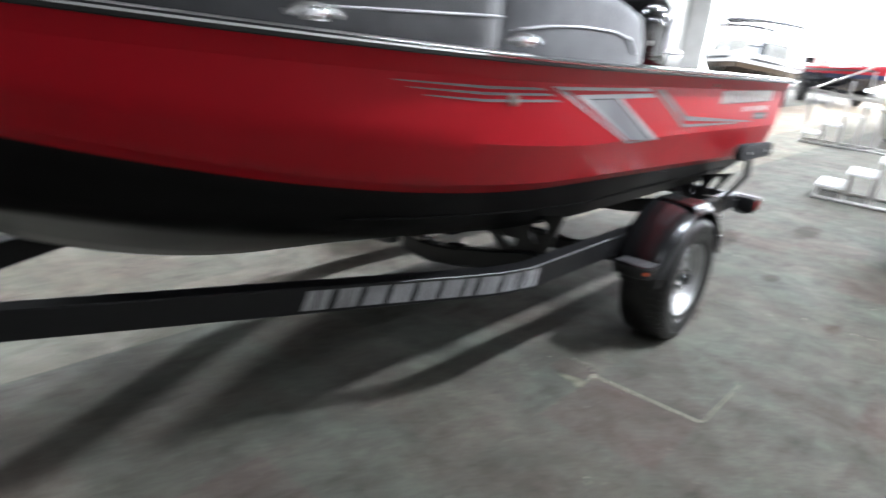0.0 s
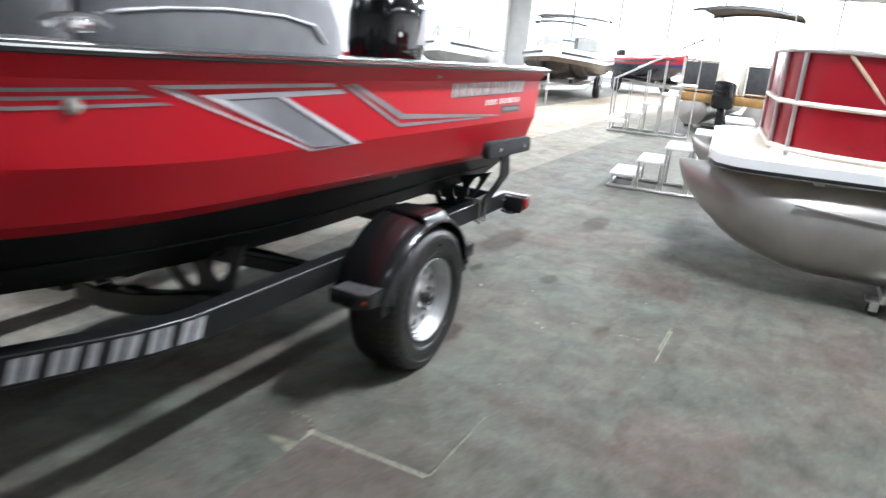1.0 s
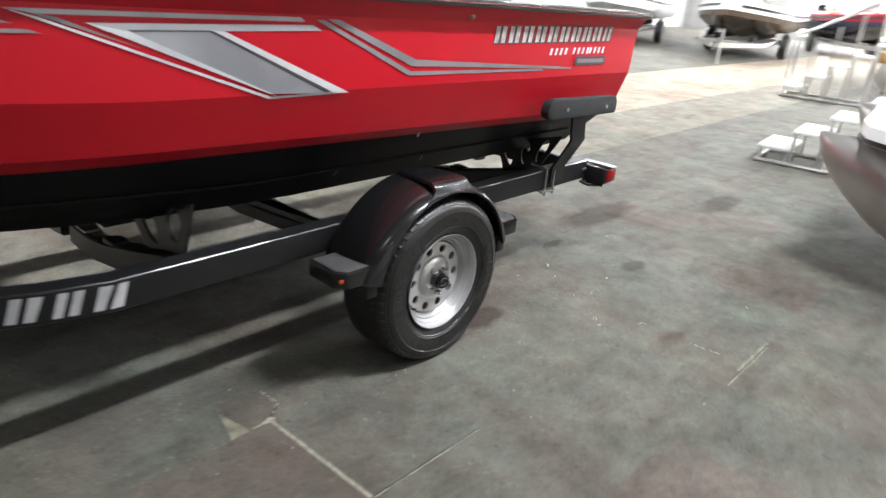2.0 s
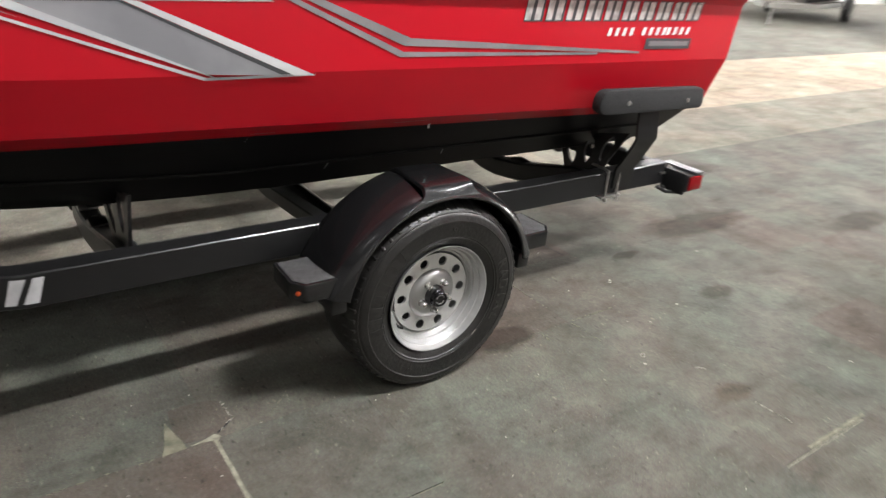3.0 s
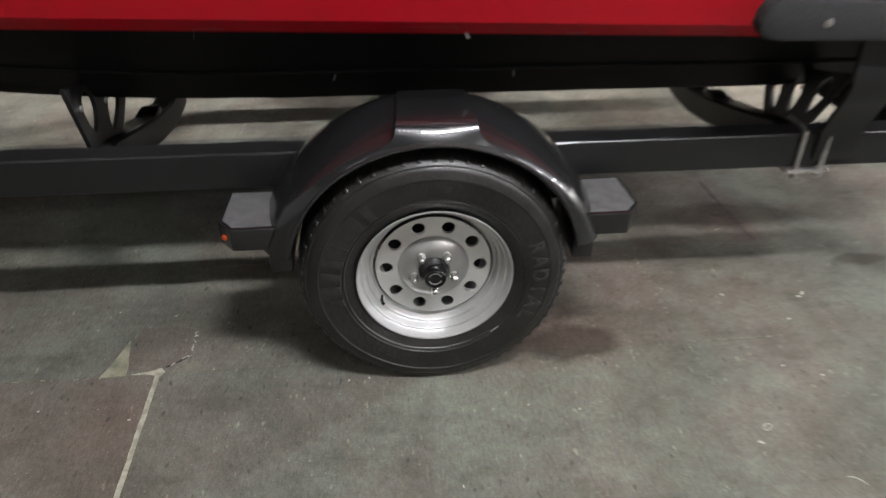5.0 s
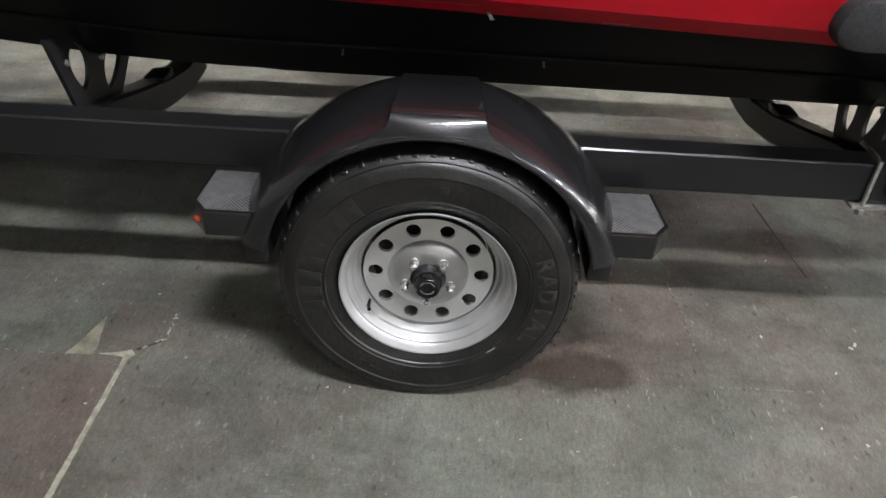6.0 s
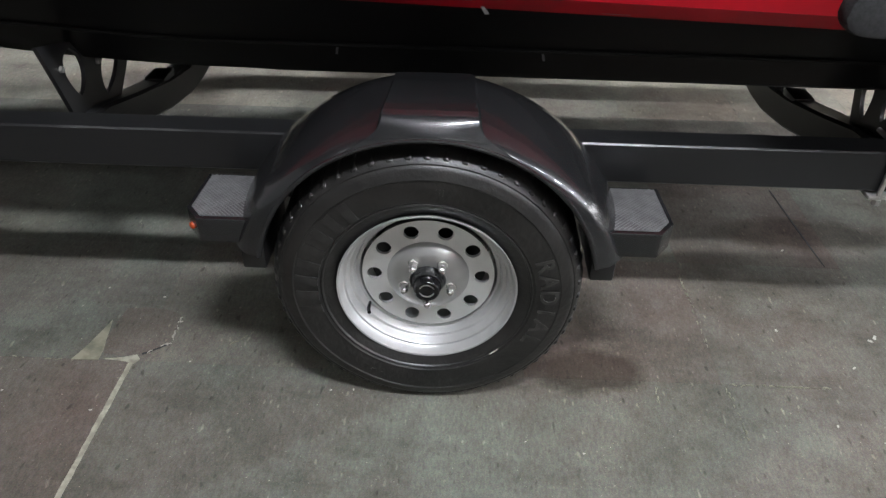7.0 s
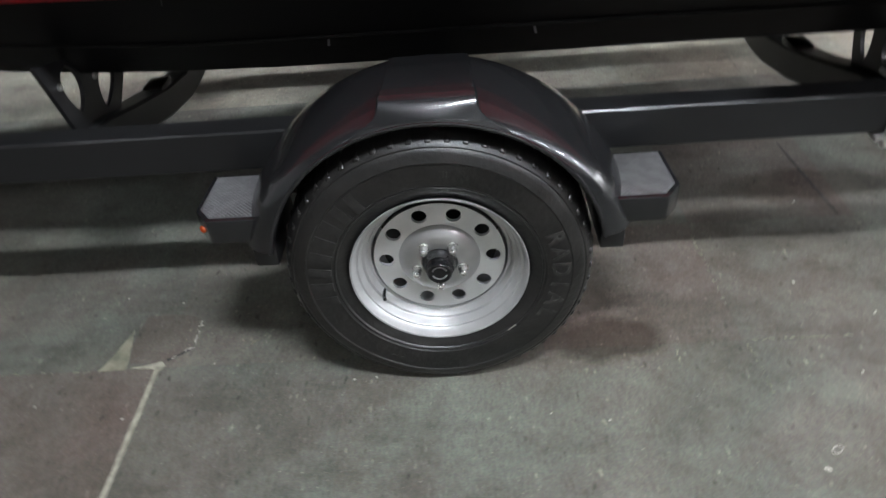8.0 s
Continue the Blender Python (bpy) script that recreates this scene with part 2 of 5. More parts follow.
    speck = N("ShaderNodeVectorMath")
    speck.operation = "MULTIPLY_ADD"
    L(cells.outputs["Color"], speck.inputs[0])
    speck.inputs[1].default_value, speck.inputs[2].default_value = (0.12, 0.12, 0.12), (0.94, 0.94, 0.94)
    layers.append(speck.outputs["Vector"])
    for c in layers:
        mx = N("ShaderNodeMix")
        mx.data_type, mx.blend_type = "RGBA", "MULTIPLY"
        mx.inputs["Factor"].default_value = 1.0
        L(out, mx.inputs["A"])
        L(c, mx.inputs["B"])
        out = mx.outputs["Result"]
    L(out, b.inputs["Base Color"])
    b.inputs["Roughness"].default_value = 0.75
    b.inputs["Specular IOR Level"].default_value = 0.14
    bp = N("ShaderNodeBump")
    bp.inputs["Strength"].default_value, bp.inputs["Distance"].default_value = 0.14, 0.003
    L(fine.outputs["Fac"], bp.inputs["Height"])
    L(bp.outputs["Normal"], b.inputs["Normal"])
    return m


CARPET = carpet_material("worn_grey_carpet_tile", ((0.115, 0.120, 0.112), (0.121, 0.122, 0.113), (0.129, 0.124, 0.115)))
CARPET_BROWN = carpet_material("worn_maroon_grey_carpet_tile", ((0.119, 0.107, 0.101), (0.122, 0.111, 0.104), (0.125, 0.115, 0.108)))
# tan tiles, lightened so their colour also holds the far lamps' brightness
AISLE = carpet_material("worn_tan_lit_carpet_tile", ((0.30, 0.258, 0.215), (0.315, 0.272, 0.228), (0.29, 0.248, 0.205)))
# grey tiles lightened in colour where light from the far lamps spreads
CARPET_LIT = carpet_material("worn_lit_grey_carpet_tile", ((0.165, 0.160, 0.142), (0.18, 0.174, 0.155), (0.195, 0.184, 0.16)))

# ---------------------------------------------------------------- mesh helpers


def part(name, bm, mat, parent=None, label="", smooth=True):
    """Links a bmesh as one mesh object, under a thing or part where one is given."""
    me = bpy.data.meshes.new(name)
    bmesh.ops.recalc_face_normals(bm, faces=bm.faces)
    bm.to_mesh(me)
    bm.free()
    for mt in mat if isinstance(mat, (list, tuple)) else (mat,):
        me.materials.append(mt)
    if smooth:
        me.shade_smooth()
        me.set_sharp_from_angle(angle=radians(38))
    ob = new(name, me)
    if parent:
        ob.parent = parent
    if label:
        tagged(ob, label)
    return ob


def thing(name, label, category, group="", at=None, kind=""):
    ob = new(name)
    ob.empty_display_size = 0.1
    if at is not None:
        ob.matrix_world = at
    return tagged(ob, label, category, group, kind)


def box(x0, x1, y0, y1, z0, z1, bevel=0.0, bm=None, seg=2):
    own = bm is None
    b = bmesh.new()
    vs = [b.verts.new((x, y, z)) for x in (x0, x1) for y in (y0, y1) for z in (z0, z1)]
    for f in ((0, 1, 3, 2), (4, 6, 7, 5), (0, 4, 5, 1), (2, 3, 7, 6), (0, 2, 6, 4), (1, 5, 7, 3)):
        b.faces.new([vs[i] for i in f])
    if bevel:
        bmesh.ops.bevel(b, geom=b.edges[:], offset=bevel, segments=seg, affect="EDGES", profile=0.5)
    if own:
        return b
    return join(bm, b)


def join(bm, other):
    me = bpy.data.meshes.new("tmp")
    other.to_mesh(me)
    other.free()
    bm.from_mesh(me)
    bpy.data.meshes.remove(me)
    return bm


def moved(bm, m):
    bmesh.ops.transform(bm, matrix=m, verts=bm.verts)
    return bm


def prism(points, axis, lo, hi, bevel=0.0):
    """A flat outline pushed along an axis: x: (y, z), y: (x, z), z: (x, y)."""
    b = bmesh.new()

    def put(p, d):
        return {"x": (d, p[0], p[1]), "y": (p[0], d, p[1]), "z": (p[0], p[1], d)}[axis]

    a = [b.verts.new(put(p, lo)) for p in points]
    c = [b.verts.new(put(p, hi)) for p in points]
    b.faces.new(a)
    b.faces.new(c[::-1])
    n = len(points)
    for i in range(n):
        b.faces.new((a[i], c[i], c[(i + 1) % n], a[(i + 1) % n]))
    bmesh.ops.recalc_face_normals(b, faces=b.faces)
    if bevel:
        bmesh.ops.bevel(b, geom=b.edges[:], offset=bevel, segments=2, affect="EDGES", profile=0.5)
    return b


def tube(path, radius, sides=10, caps=True, closed=False):
    """A round bar along a path of points."""
    pts = [Vector(p) for p in path]
    b = bmesh.new()
    rings = []
    n = len(pts)
    up = None
    for i, p in enumerate(pts):
        d = (pts[(i + 1) % n] - pts[i - 1]) if closed or 0 < i < n - 1 else (pts[1] - pts[0] if i == 0 else pts[-1] - pts[-2])
        d.normalize()
        if up is None:
            up = d.orthogonal().normalized()
        up = (up - d * up.dot(d)).normalized()
        side = d.cross(up)
        rings.append([b.verts.new(p + radius * (math.cos(a) * up + math.sin(a) * side)) for a in [2 * math.pi * k / sides for k in range(sides)]])
    for i in range(n if closed else n - 1):
        r, s = rings[i], rings[(i + 1) % n]
        for k in range(sides):
            b.faces.new((r[k], r[(k + 1) % sides], s[(k + 1) % sides], s[k]))
    if caps and not closed:
        b.faces.new(rings[0][::-1])
        b.faces.new(rings[-1])
    return b


def beam(path, half_w, half_h, up=(0, 0, 1), bevel=0.0):
    """A rectangular bar along a path, mitred at the bends."""
    pts = [Vector(p) for p in path]
    up = Vector(up)
    b = bmesh.new()
    rings = []
    for i, p in enumerate(pts):
        d1 = (pts[i] - pts[i - 1]).normalized() if i else (pts[1] - pts[0]).normalized()
        d2 = (pts[i + 1] - pts[i]).normalized() if i < len(pts) - 1 else d1
        d = (d1 + d2).normalized()
        side = d.cross(up).normalized()
        v = side.cross(d).normalized()
        k = 1 / max(d.dot(d1), 0.3)
        c = bevel
        outline = [(-half_w + c, -half_h), (half_w - c, -half_h), (half_w, -half_h + c), (half_w, half_h - c), (half_w - c, half_h), (-half_w + c, half_h), (-half_w, half_h - c), (-half_w, -half_h + c)] if c else [(-half_w, -half_h), (half_w, -half_h), (half_w, half_h), (-half_w, half_h)]
        rings.append([b.verts.new(p + side * (a * k) + v * h) for a, h in outline])
    n = len(rings[0])
    for r, s in zip(rings, rings[1:]):
        for k in range(n):
            b.faces.new((r[k], r[(k + 1) % n], s[(k + 1) % n], s[k]))
    b.faces.new(rings[0][::-1])
    b.faces.new(rings[-1])
    return b


def lathe(profile, sides=64, axis="y", closed=False, caps=True):
    """A turned shape: profile of (distance along the axis, radius)."""
    b = bmesh.new()
    rings = []
    for d, r in profile:
        ring = []
        for k in range(sides):
            a = 2 * math.pi * k / sides
            c, s = r * math.cos(a), r * math.sin(a)
            ring.append(b.verts.new((s, d, c) if axis == "y" else (c, s, d) if axis == "z" else (d, c, s)))
        rings.append(ring)
    pairs = list(zip(rings, rings[1:])) + ([(rings[-1], rings[0])] if closed else [])
    for r, s in pairs:
        for k in range(sides):
            b.faces.new((r[k], r[(k + 1) % sides], s[(k + 1) % sides], s[k]))
    if caps and not closed:
        for ring in (rings[0], rings[-1]):
            if (ring[0].co - ring[sides // 2].co).length > 1e-4:
                b.faces.new(ring)
    bmesh.ops.remove_doubles(b, verts=b.verts, dist=1e-5)
    return b


def loft(rows, closed=False):
    """A sheet through rows of points."""
    b = bmesh.new()
    vs = [[b.verts.new(p) for p in row] for row in rows]
    for r, s in zip(vs, vs[1:]):
        n = len(r)
        for k in range(n if closed else n - 1):
            b.faces.new((r[k], r[(k + 1) % n], s[(k + 1) % n], s[k]))
    return b


def text_mesh(string, size, depth, mat, name, parent, m):
    cu = bpy.data.curves.new(name, "FONT")
    cu.offset = size * 0.015
    cu.body, cu.size, cu.extrude, cu.align_x, cu.align_y = string, size, depth, "CENTER", "CENTER"
    tmp = bpy.data.objects.new("tmp", cu)
    scene.collection.objects.link(tmp)
    dg = bpy.context.evaluated_depsgraph_get()
    me = bpy.data.meshes.new_from_object(tmp.evaluated_get(dg))
    bpy.data.objects.remove(tmp)
    bpy.data.curves.remove(cu)
    me.name = name
    me.materials.clear()
    me.materials.append(mat)
    me.transform(m)
    ob = new(name, me)
    ob.parent = parent
    return ob


def clamp(v, a=0.0, b=1.0):
    return max(a, min(b, v))
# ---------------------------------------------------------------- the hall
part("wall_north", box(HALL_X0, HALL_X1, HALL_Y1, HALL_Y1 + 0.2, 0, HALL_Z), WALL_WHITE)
# out of view, added as a reflector for the near side
part("wall_south", box(HALL_X0, HALL_X1, HALL_Y0 - 0.2, HALL_Y0, 0, HALL_Z), BOUNCE_WALL)
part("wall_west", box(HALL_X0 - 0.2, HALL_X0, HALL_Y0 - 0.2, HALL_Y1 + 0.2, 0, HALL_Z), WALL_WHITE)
part("ceiling", box(HALL_X0 - 0.2, HALL_X1 + 0.2, HALL_Y0 - 0.2, HALL_Y1 + 0.2, HALL_Z, HALL_Z + 0.2), CEIL_WHITE)
for wall in ("wall_north", "wall_south", "wall_west", "ceiling"):
    tagged(bpy.data.objects[wall], "plain greyish white painted showroom " + wall.split("_")[0], wall.split("_")[0], kind="structure")
east = bmesh.new()
box(HALL_X1, HALL_X1 + 0.2, HALL_Y0, HALL_Y0 + 2.6, 0, HALL_Z, bm=east)
box(HALL_X1, HALL_X1 + 0.2, HALL_Y1 - 1.0, HALL_Y1, 0, HALL_Z, bm=east)
box(HALL_X1, HALL_X1 + 0.2, HALL_Y0 + 2.6, HALL_Y1 - 1.0, 0, 0.35, bm=east)
box(HALL_X1, HALL_X1 + 0.2, HALL_Y0 + 2.6, HALL_Y1 - 1.0, 4.2, HALL_Z, bm=east)
tagged(part("wall_east", east, WALL_WHITE), "white end wall round a wide glazed front", "wall", kind="structure")
win = tagged(new("window_1"), "wide bright glazed shop front with white mullions", "window", kind="structure")
for k in range(9):
    y = HALL_Y0 + 2.6 + k * 18.4 / 8
    part("mullion", box(HALL_X1 + 0.02, HALL_X1 + 0.14, y - 0.04, y + 0.04, 0.35, 4.2), WALL_WHITE, win)
tagged(part("backdrop", box(HALL_X1 + 3.0, HALL_X1 + 3.1, HALL_Y0 - 8, HALL_Y1 + 8, -0.5, 9), SKY_GLOW), "overexposed white daylight outside the glass", "sky", kind="structure")

# fluorescent strips under the ceiling
proto = thing("ceiling_light", "white twin-tube fluorescent ceiling light", "lamp", "fluorescent ceiling lights")
part("housing", box(-0.64, 0.64, -0.14, 0.14, 0.0, 0.06, 0.01), WHITE_GEL, proto)
for dy in (-0.09, 0.09):
    part("tube", tube([(-0.60, dy, -0.02), (0.60, dy, -0.02)], 0.019, 10), LAMP_GLOW, proto)
proto.matrix_world = pose(LAMP_X[0], LAMP_ROWS[0][0], HALL_Z - 0.06)
for y, powers in LAMP_ROWS:
    for x, power in zip(LAMP_X, powers):
        if (x, y) != (LAMP_X[0], LAMP_ROWS[0][0]):
            copy_thing(proto, pose(x, y, HALL_Z - 0.06))
        area_lamp("strip_light", (x, y, HALL_Z - 0.13), (x, y, 0), 1.25, 0.20, power)

# ---------------------------------------------------------------- the boat
YC, BOW, STERN = 1.25, -3.85, 1.61


def sect(x):
    """Half breadths and heights of the hull at a station: gunwale, side crease, lower crease, paint line, chine, keel."""
    s = clamp((-1.0 - x) / (-1.0 - BOW))
    s3 = clamp((-0.4 - x) / (-0.4 - BOW))
    s4 = clamp((-1.2 - x) / (-1.2 - BOW))
    gz = 1.352 - 0.018 * x + 0.05 * s**2
    rows = [
        (1.140 * (1 - s**2.7), gz + 0.024),
        (1.101 * (1 - s**2.7), gz - 0.034),
        (1.100 * (1 - s**2.5), 1.088 - 0.012 * x + 0.26 * s**1.5),
        (1.042 * (1 - s**2.15), 0.915 - 0.03 * x + 0.393 * s**2.24),
        (0.975 * (1 - s**2.05), 0.868 - 0.03 * x + 0.413 * s**2.24),
        (0.800 * (1 - s3**2.2), 0.645 + 0.50 * s3**1.9),
        (0.0, min(0.44 + 1.0 * s4**2.6, 0.635 + 0.50 * s3**1.9)),
    ]
    return rows


def side_y(x, z):
    """Where the near side of the hull lies at a station and height."""
    rows = sect(x)
    for (b0, z0), (b1, z1) in zip(rows, rows[1:]):
        if z >= z1:
            k = (z - z0) / (z1 - z0)
            return YC - (b0 + (b1 - b0) * k)
    return YC - rows[5][0]


def rake(x, z):
    return x + clamp((x - 0.1) / 1.51) ** 2 * (z - 1.33) * 0.11


boat = thing("fishing_boat", "red and black aluminium fishing boat with silver stripes on a trailer", "boat")
stations = [BOW + (STERN - BOW) * (k / 48) for k in range(49)]
hull = bmesh.new()
for strip in range(6):
    for mirror in (1, -1):
        rows = []
        for x in stations:
            a, b = sect(x)[strip], sect(x)[strip + 1]
            rows.append([(rake(x, a[1] + (b[1] - a[1]) * k / 4), YC - mirror * (a[0] + (b[0] - a[0]) * k / 4), a[1] + (b[1] - a[1]) * k / 4) for k in range(5)])
        piece = loft(rows)
        bmesh.ops.recalc_face_normals(piece, faces=piece.faces)
        for f in piece.faces:
            f.material_index = 0 if strip < 4 else 1
        join(hull, piece)
# transom
tr = bmesh.new()
ring = sect(STERN)
left = [tr.verts.new((rake(STERN, z), YC - b, z)) for b, z in ring]
right = [tr.verts.new((rake(STERN, z), YC + b, z)) for b, z in ring[:-1]]
tr.faces.new(left + right[::-1])
join(hull, tr)
bmesh.ops.remove_doubles(hull, verts=hull.verts, dist=0.0008)
skin = part("hull", hull, (RED, BLACK_HULL), boat).data
skin.set_sharp_from_angle(angle=radians(5))
# the creases run out towards the bow
for edge in skin.edges:
    a, b = (skin.vertices[k].co for k in edge.vertices)
    if max(a.x, b.x) < (-1.75 if a.z > 0.88 + 0.393 * clamp((-1.0 - a.x) / 2.85) ** 2.24 else -1.0) and a.z < 1.36:
        edge.use_edge_sharp = False

# gunwale: black rub rail with a bright insert, and the grey cap on it
for mirror in (1, -1):
    path = [(rake(x, 1.36), YC - mirror * (sect(x)[0][0] + 0.004), sect(x)[0][1] + 0.012) for x in stations[2:]]
    part("rub_rail", beam(path, 0.016, 0.013, bevel=0.004), TRIM_BLACK, boat)
    path = [(x, y - mirror * 0.017, z + 0.004) for x, y, z in path]
    part("rail_insert", beam(path, 0.003, 0.0045, bevel=0.0015), CHROME, boat)
    rows = []
    for x in [x for x in stations[2:] if x > -1.66]:
        b, z = sect(x)[0]
        w = min(0.2, b * 0.8)
        rows.append([(rake(x, 1.36), YC - mirror * c, z + h) for c, h in ((b + 0.005, 0.014), (b, 0.024), (b - 0.03, 0.029), (b - w, 0.027), (b - w - 0.01, -0.07))])
    part("gunwale_cap", loft(rows), CAP_GREY, boat)
    rows = []
    for x in [x for x in stations[2:] if x < -1.55]:
        b, z = sect(x)[0]
        w = min(0.2, b * 0.8)
        rows.append([(x, YC - mirror * c, z + h) for c, h in ((b + 0.006, 0.016), (b, 0.026), (b - 0.03, 0.031), (b - w, 0.029), (b - w - 0.01, -0.07))])
    part("bow_cap", loft(rows), ALU, boat, "bright aluminium bow cap")


def hull_breadth(x, z):
    return YC - side_y(x, z)


deck = []
for x in stations[2:]:
    z = sect(x)[0][1] - (0.12 if x < -1.9 else 0.45)
    w = max(hull_breadth(x, z) - 0.03, 0.01)
    deck.append([(x - (0.12 if x > 1.5 else 0.0), YC - c * w, z) for c in (1, 0.5, 0, -0.5, -1)])
part("deck", loft(deck), GREY_PANEL, boat)


def decal(name, pts, mat, lift=0.003, n=14):
    """A thin vinyl shape that follows the hull's side: four corners as (x, z)."""
    (ax, az), (bx, bz), (cx, cz), (dx, dz) = pts
    rows = []
    for i in range(n + 1):
        u = i / n
        row = []
        for j in range(13):
            v = j / 12
            x = (ax + (bx - ax) * u) * (1 - v) + (dx + (cx - dx) * u) * v
            z = (az + (bz - az) * u) * (1 - v) + (dz + (cz - dz) * u) * v
            row.append((rake(x, z), side_y(x, z) - lift, z))
        rows.append(row)
    return part(name, loft(rows), mat, boat)


decal("stripe", [(-1.396, 1.331), (-0.591, 1.321), (-0.578, 1.308), (-1.334, 1.319)], SILVER_DECAL, 0.0030, 14)
decal("stripe", [(-1.398, 1.331), (-1.323, 1.311), (-0.686, 1.085), (-0.706, 1.083)], LIGHT_DECAL, 0.0036, 14)
decal("stripe", [(-1.351, 1.323), (-1.290, 1.313), (-1.093, 1.239), (-1.264, 1.294)], GREY_DECAL, 0.0042, 8)
decal("stripe", [(-1.223, 1.300), (-0.547, 1.299), (-0.511, 1.282), (-1.175, 1.279)], SILVER_DECAL, 0.0030, 14)
decal("stripe", [(-1.223, 1.300), (-1.116, 1.279), (-0.700, 1.101), (-0.668, 1.085)], LIGHT_DECAL, 0.0036, 14)
decal("stripe_panel", [(-1.122, 1.282), (-0.898, 1.280), (-0.462, 1.086), (-0.700, 1.099)], PANEL_DECAL, 0.0033, 10)
decal("stripe_edge", [(-1.124, 1.284), (-0.898, 1.283), (-0.895, 1.279), (-1.113, 1.279)], DARK_DECAL, 0.0045, 6)
decal("stripe_edge", [(-0.905, 1.282), (-0.891, 1.282), (-0.456, 1.087), (-0.490, 1.088)], DARK_DECAL, 0.0042, 8)
decal("stripe", [(-0.891, 1.283), (-0.849, 1.279), (-0.390, 1.084), (-0.456, 1.087)], LIGHT_DECAL, 0.0048, 10)
decal("stripe", [(-0.700, 1.0905), (-0.452, 1.0905), (-0.390, 1.0835), (-0.706, 1.0825)], SILVER_DECAL, 0.0040, 6)
decal("stripe", [(-0.488, 1.316), (-0.441, 1.316), (-0.076, 1.182), (-0.099, 1.160)], GREY_DECAL, 0.0030, 10)
decal("stripe", [(-0.099, 1.160), (-0.076, 1.182), (0.995, 1.117), (0.999, 1.109)], GREY_DECAL, 0.0034, 10)
decal("stripe", [(-0.533, 1.314), (-0.502, 1.314), (-0.100, 1.142), (-0.112, 1.127)], GREY_DECAL, 0.0030, 10)
decal("stripe", [(-0.112, 1.127), (-0.100, 1.142), (0.754, 1.118), (0.757, 1.111)], GREY_DECAL, 0.0034, 10)
# the three stripes towards the bow
for k, (x1, z1) in enumerate(((-1.437, 1.327), (-1.382, 1.307), (-1.323, 1.285))):
    decal("stripe", [(-2.12 + 0.06 * k, z1 + 0.016), (-1.75, z1 + 0.004), (-1.75, z1 - 0.005), (-2.12 + 0.06 * k, z1 + 0.013)], GREY_DECAL, 0.003, 16)
    decal("stripe", [(-1.75, z1 + 0.004), (x1 - 0.03, z1), (x1, z1 - 0.009), (-1.75, z1 - 0.005)], GREY_DECAL, 0.003, 12)
# maker's lettering as plain bars
for k in range(10):
    x = 0.37 + k * 0.097
    decal("badge_shadow", [(x + 0.008, 1.304), (x + 0.090, 1.303), (x + 0.084, 1.230), (x - 0.002, 1.229)], DARK_DECAL, 0.0025, n=2)
    for u0, u1, v0, v1 in ((0.0, 0.36, 0, 1), (0.56, 0.92, 0, 1)):
        xa, xb = x + 0.078 * u0, x + 0.078 * u1
        decal("badge_bar", [(xa + 0.010 * v1, 1.234 + 0.066 * v1), (xb + 0.010 * v1, 1.234 + 0.066 * v1), (xb + 0.010 * v0, 1.234 + 0.066 * v0), (xa + 0.010 * v0, 1.234 + 0.066 * v0)], BADGE_SILVER, n=1)
for x0, n in ((0.79, 4), (0.985, 4), (1.135, 4)):
    for k in range(n):
        x = x0 + 0.041 * k
        decal("name_bar", [(x + 0.008, 1.2065), (x + 0.027, 1.2058), (x + 0.019, 1.1765), (x, 1.177)], WHITE_DECAL, n=1)
decal("badge_plate", [(1.02, 1.166), (1.31, 1.160), (1.31, 1.120), (1.02, 1.124)], DARK_DECAL, n=3)
decal("badge_plate_bar", [(1.04, 1.155), (1.29, 1.150), (1.29, 1.132), (1.04, 1.136)], GREY_DECAL, 0.005, n=3)
# round fitting and a rivet in the side
for x, z, r in ((-1.611, 1.285, 0.022), (0.20, 1.335, 0.010)):
    part("through_hull_fitting", moved(lathe([(-0.013, 0.0), (-0.0125, r * 0.35), (-0.010, r * 0.7), (-0.005, r * 0.95), (0.004, r), (0.01, r)], 20), Matrix.Translation((x, side_y(x, z) - 0.002, z))), PAPER, boat)

# ---------------------------------------------------------------- the trailer
trailer = thing("boat_trailer", "charcoal painted single-axle boat trailer with silver wheels", "trailer")
RAIL_Y, RAIL_Z = 0.277, 0.527
for mirror in (0, 1):
    def my(y):
        return 2 * YC - y if mirror else y

    rail_path = [(1.46, my(RAIL_Y), RAIL_Z), (-1.18, my(RAIL_Y), RAIL_Z), (-1.35, my(RAIL_Y + 0.04), RAIL_Z), (-1.52, my(RAIL_Y + 0.11), RAIL_Z), (-3.35, my(YC - 0.06), RAIL_Z)]
    part("rail", beam(rail_path, 0.037, 0.051, bevel=0.004), TRAILER, trailer)
part("tongue", box(-4.6, -3.0, YC - 0.04, YC + 0.04, 0.475, 0.578, 0.006), TRAILER, trailer)
low = [(-0.09, 0.30, 0.455), (-0.09, 0.42, 0.40), (-0.09, 0.65, 0.355), (-0.09, YC, 0.315)]
part("crossmember", beam(low + [(x, 2 * YC - y, z) for x, y, z in low[-2::-1]], 0.034, 0.034, bevel=0.006), TRAILER, trailer)

# spray strake along the black bottom
part("strake", beam([(x, side_y(x, 0.742 + 0.2 * clamp((-0.6 - x) / 3.0)) - 0.002, 0.742 + 0.2 * clamp((-0.6 - x) / 3.0)) for x in stations[16:-2]], 0.006, 0.005, bevel=0.002), BLACK_HULL, boat)
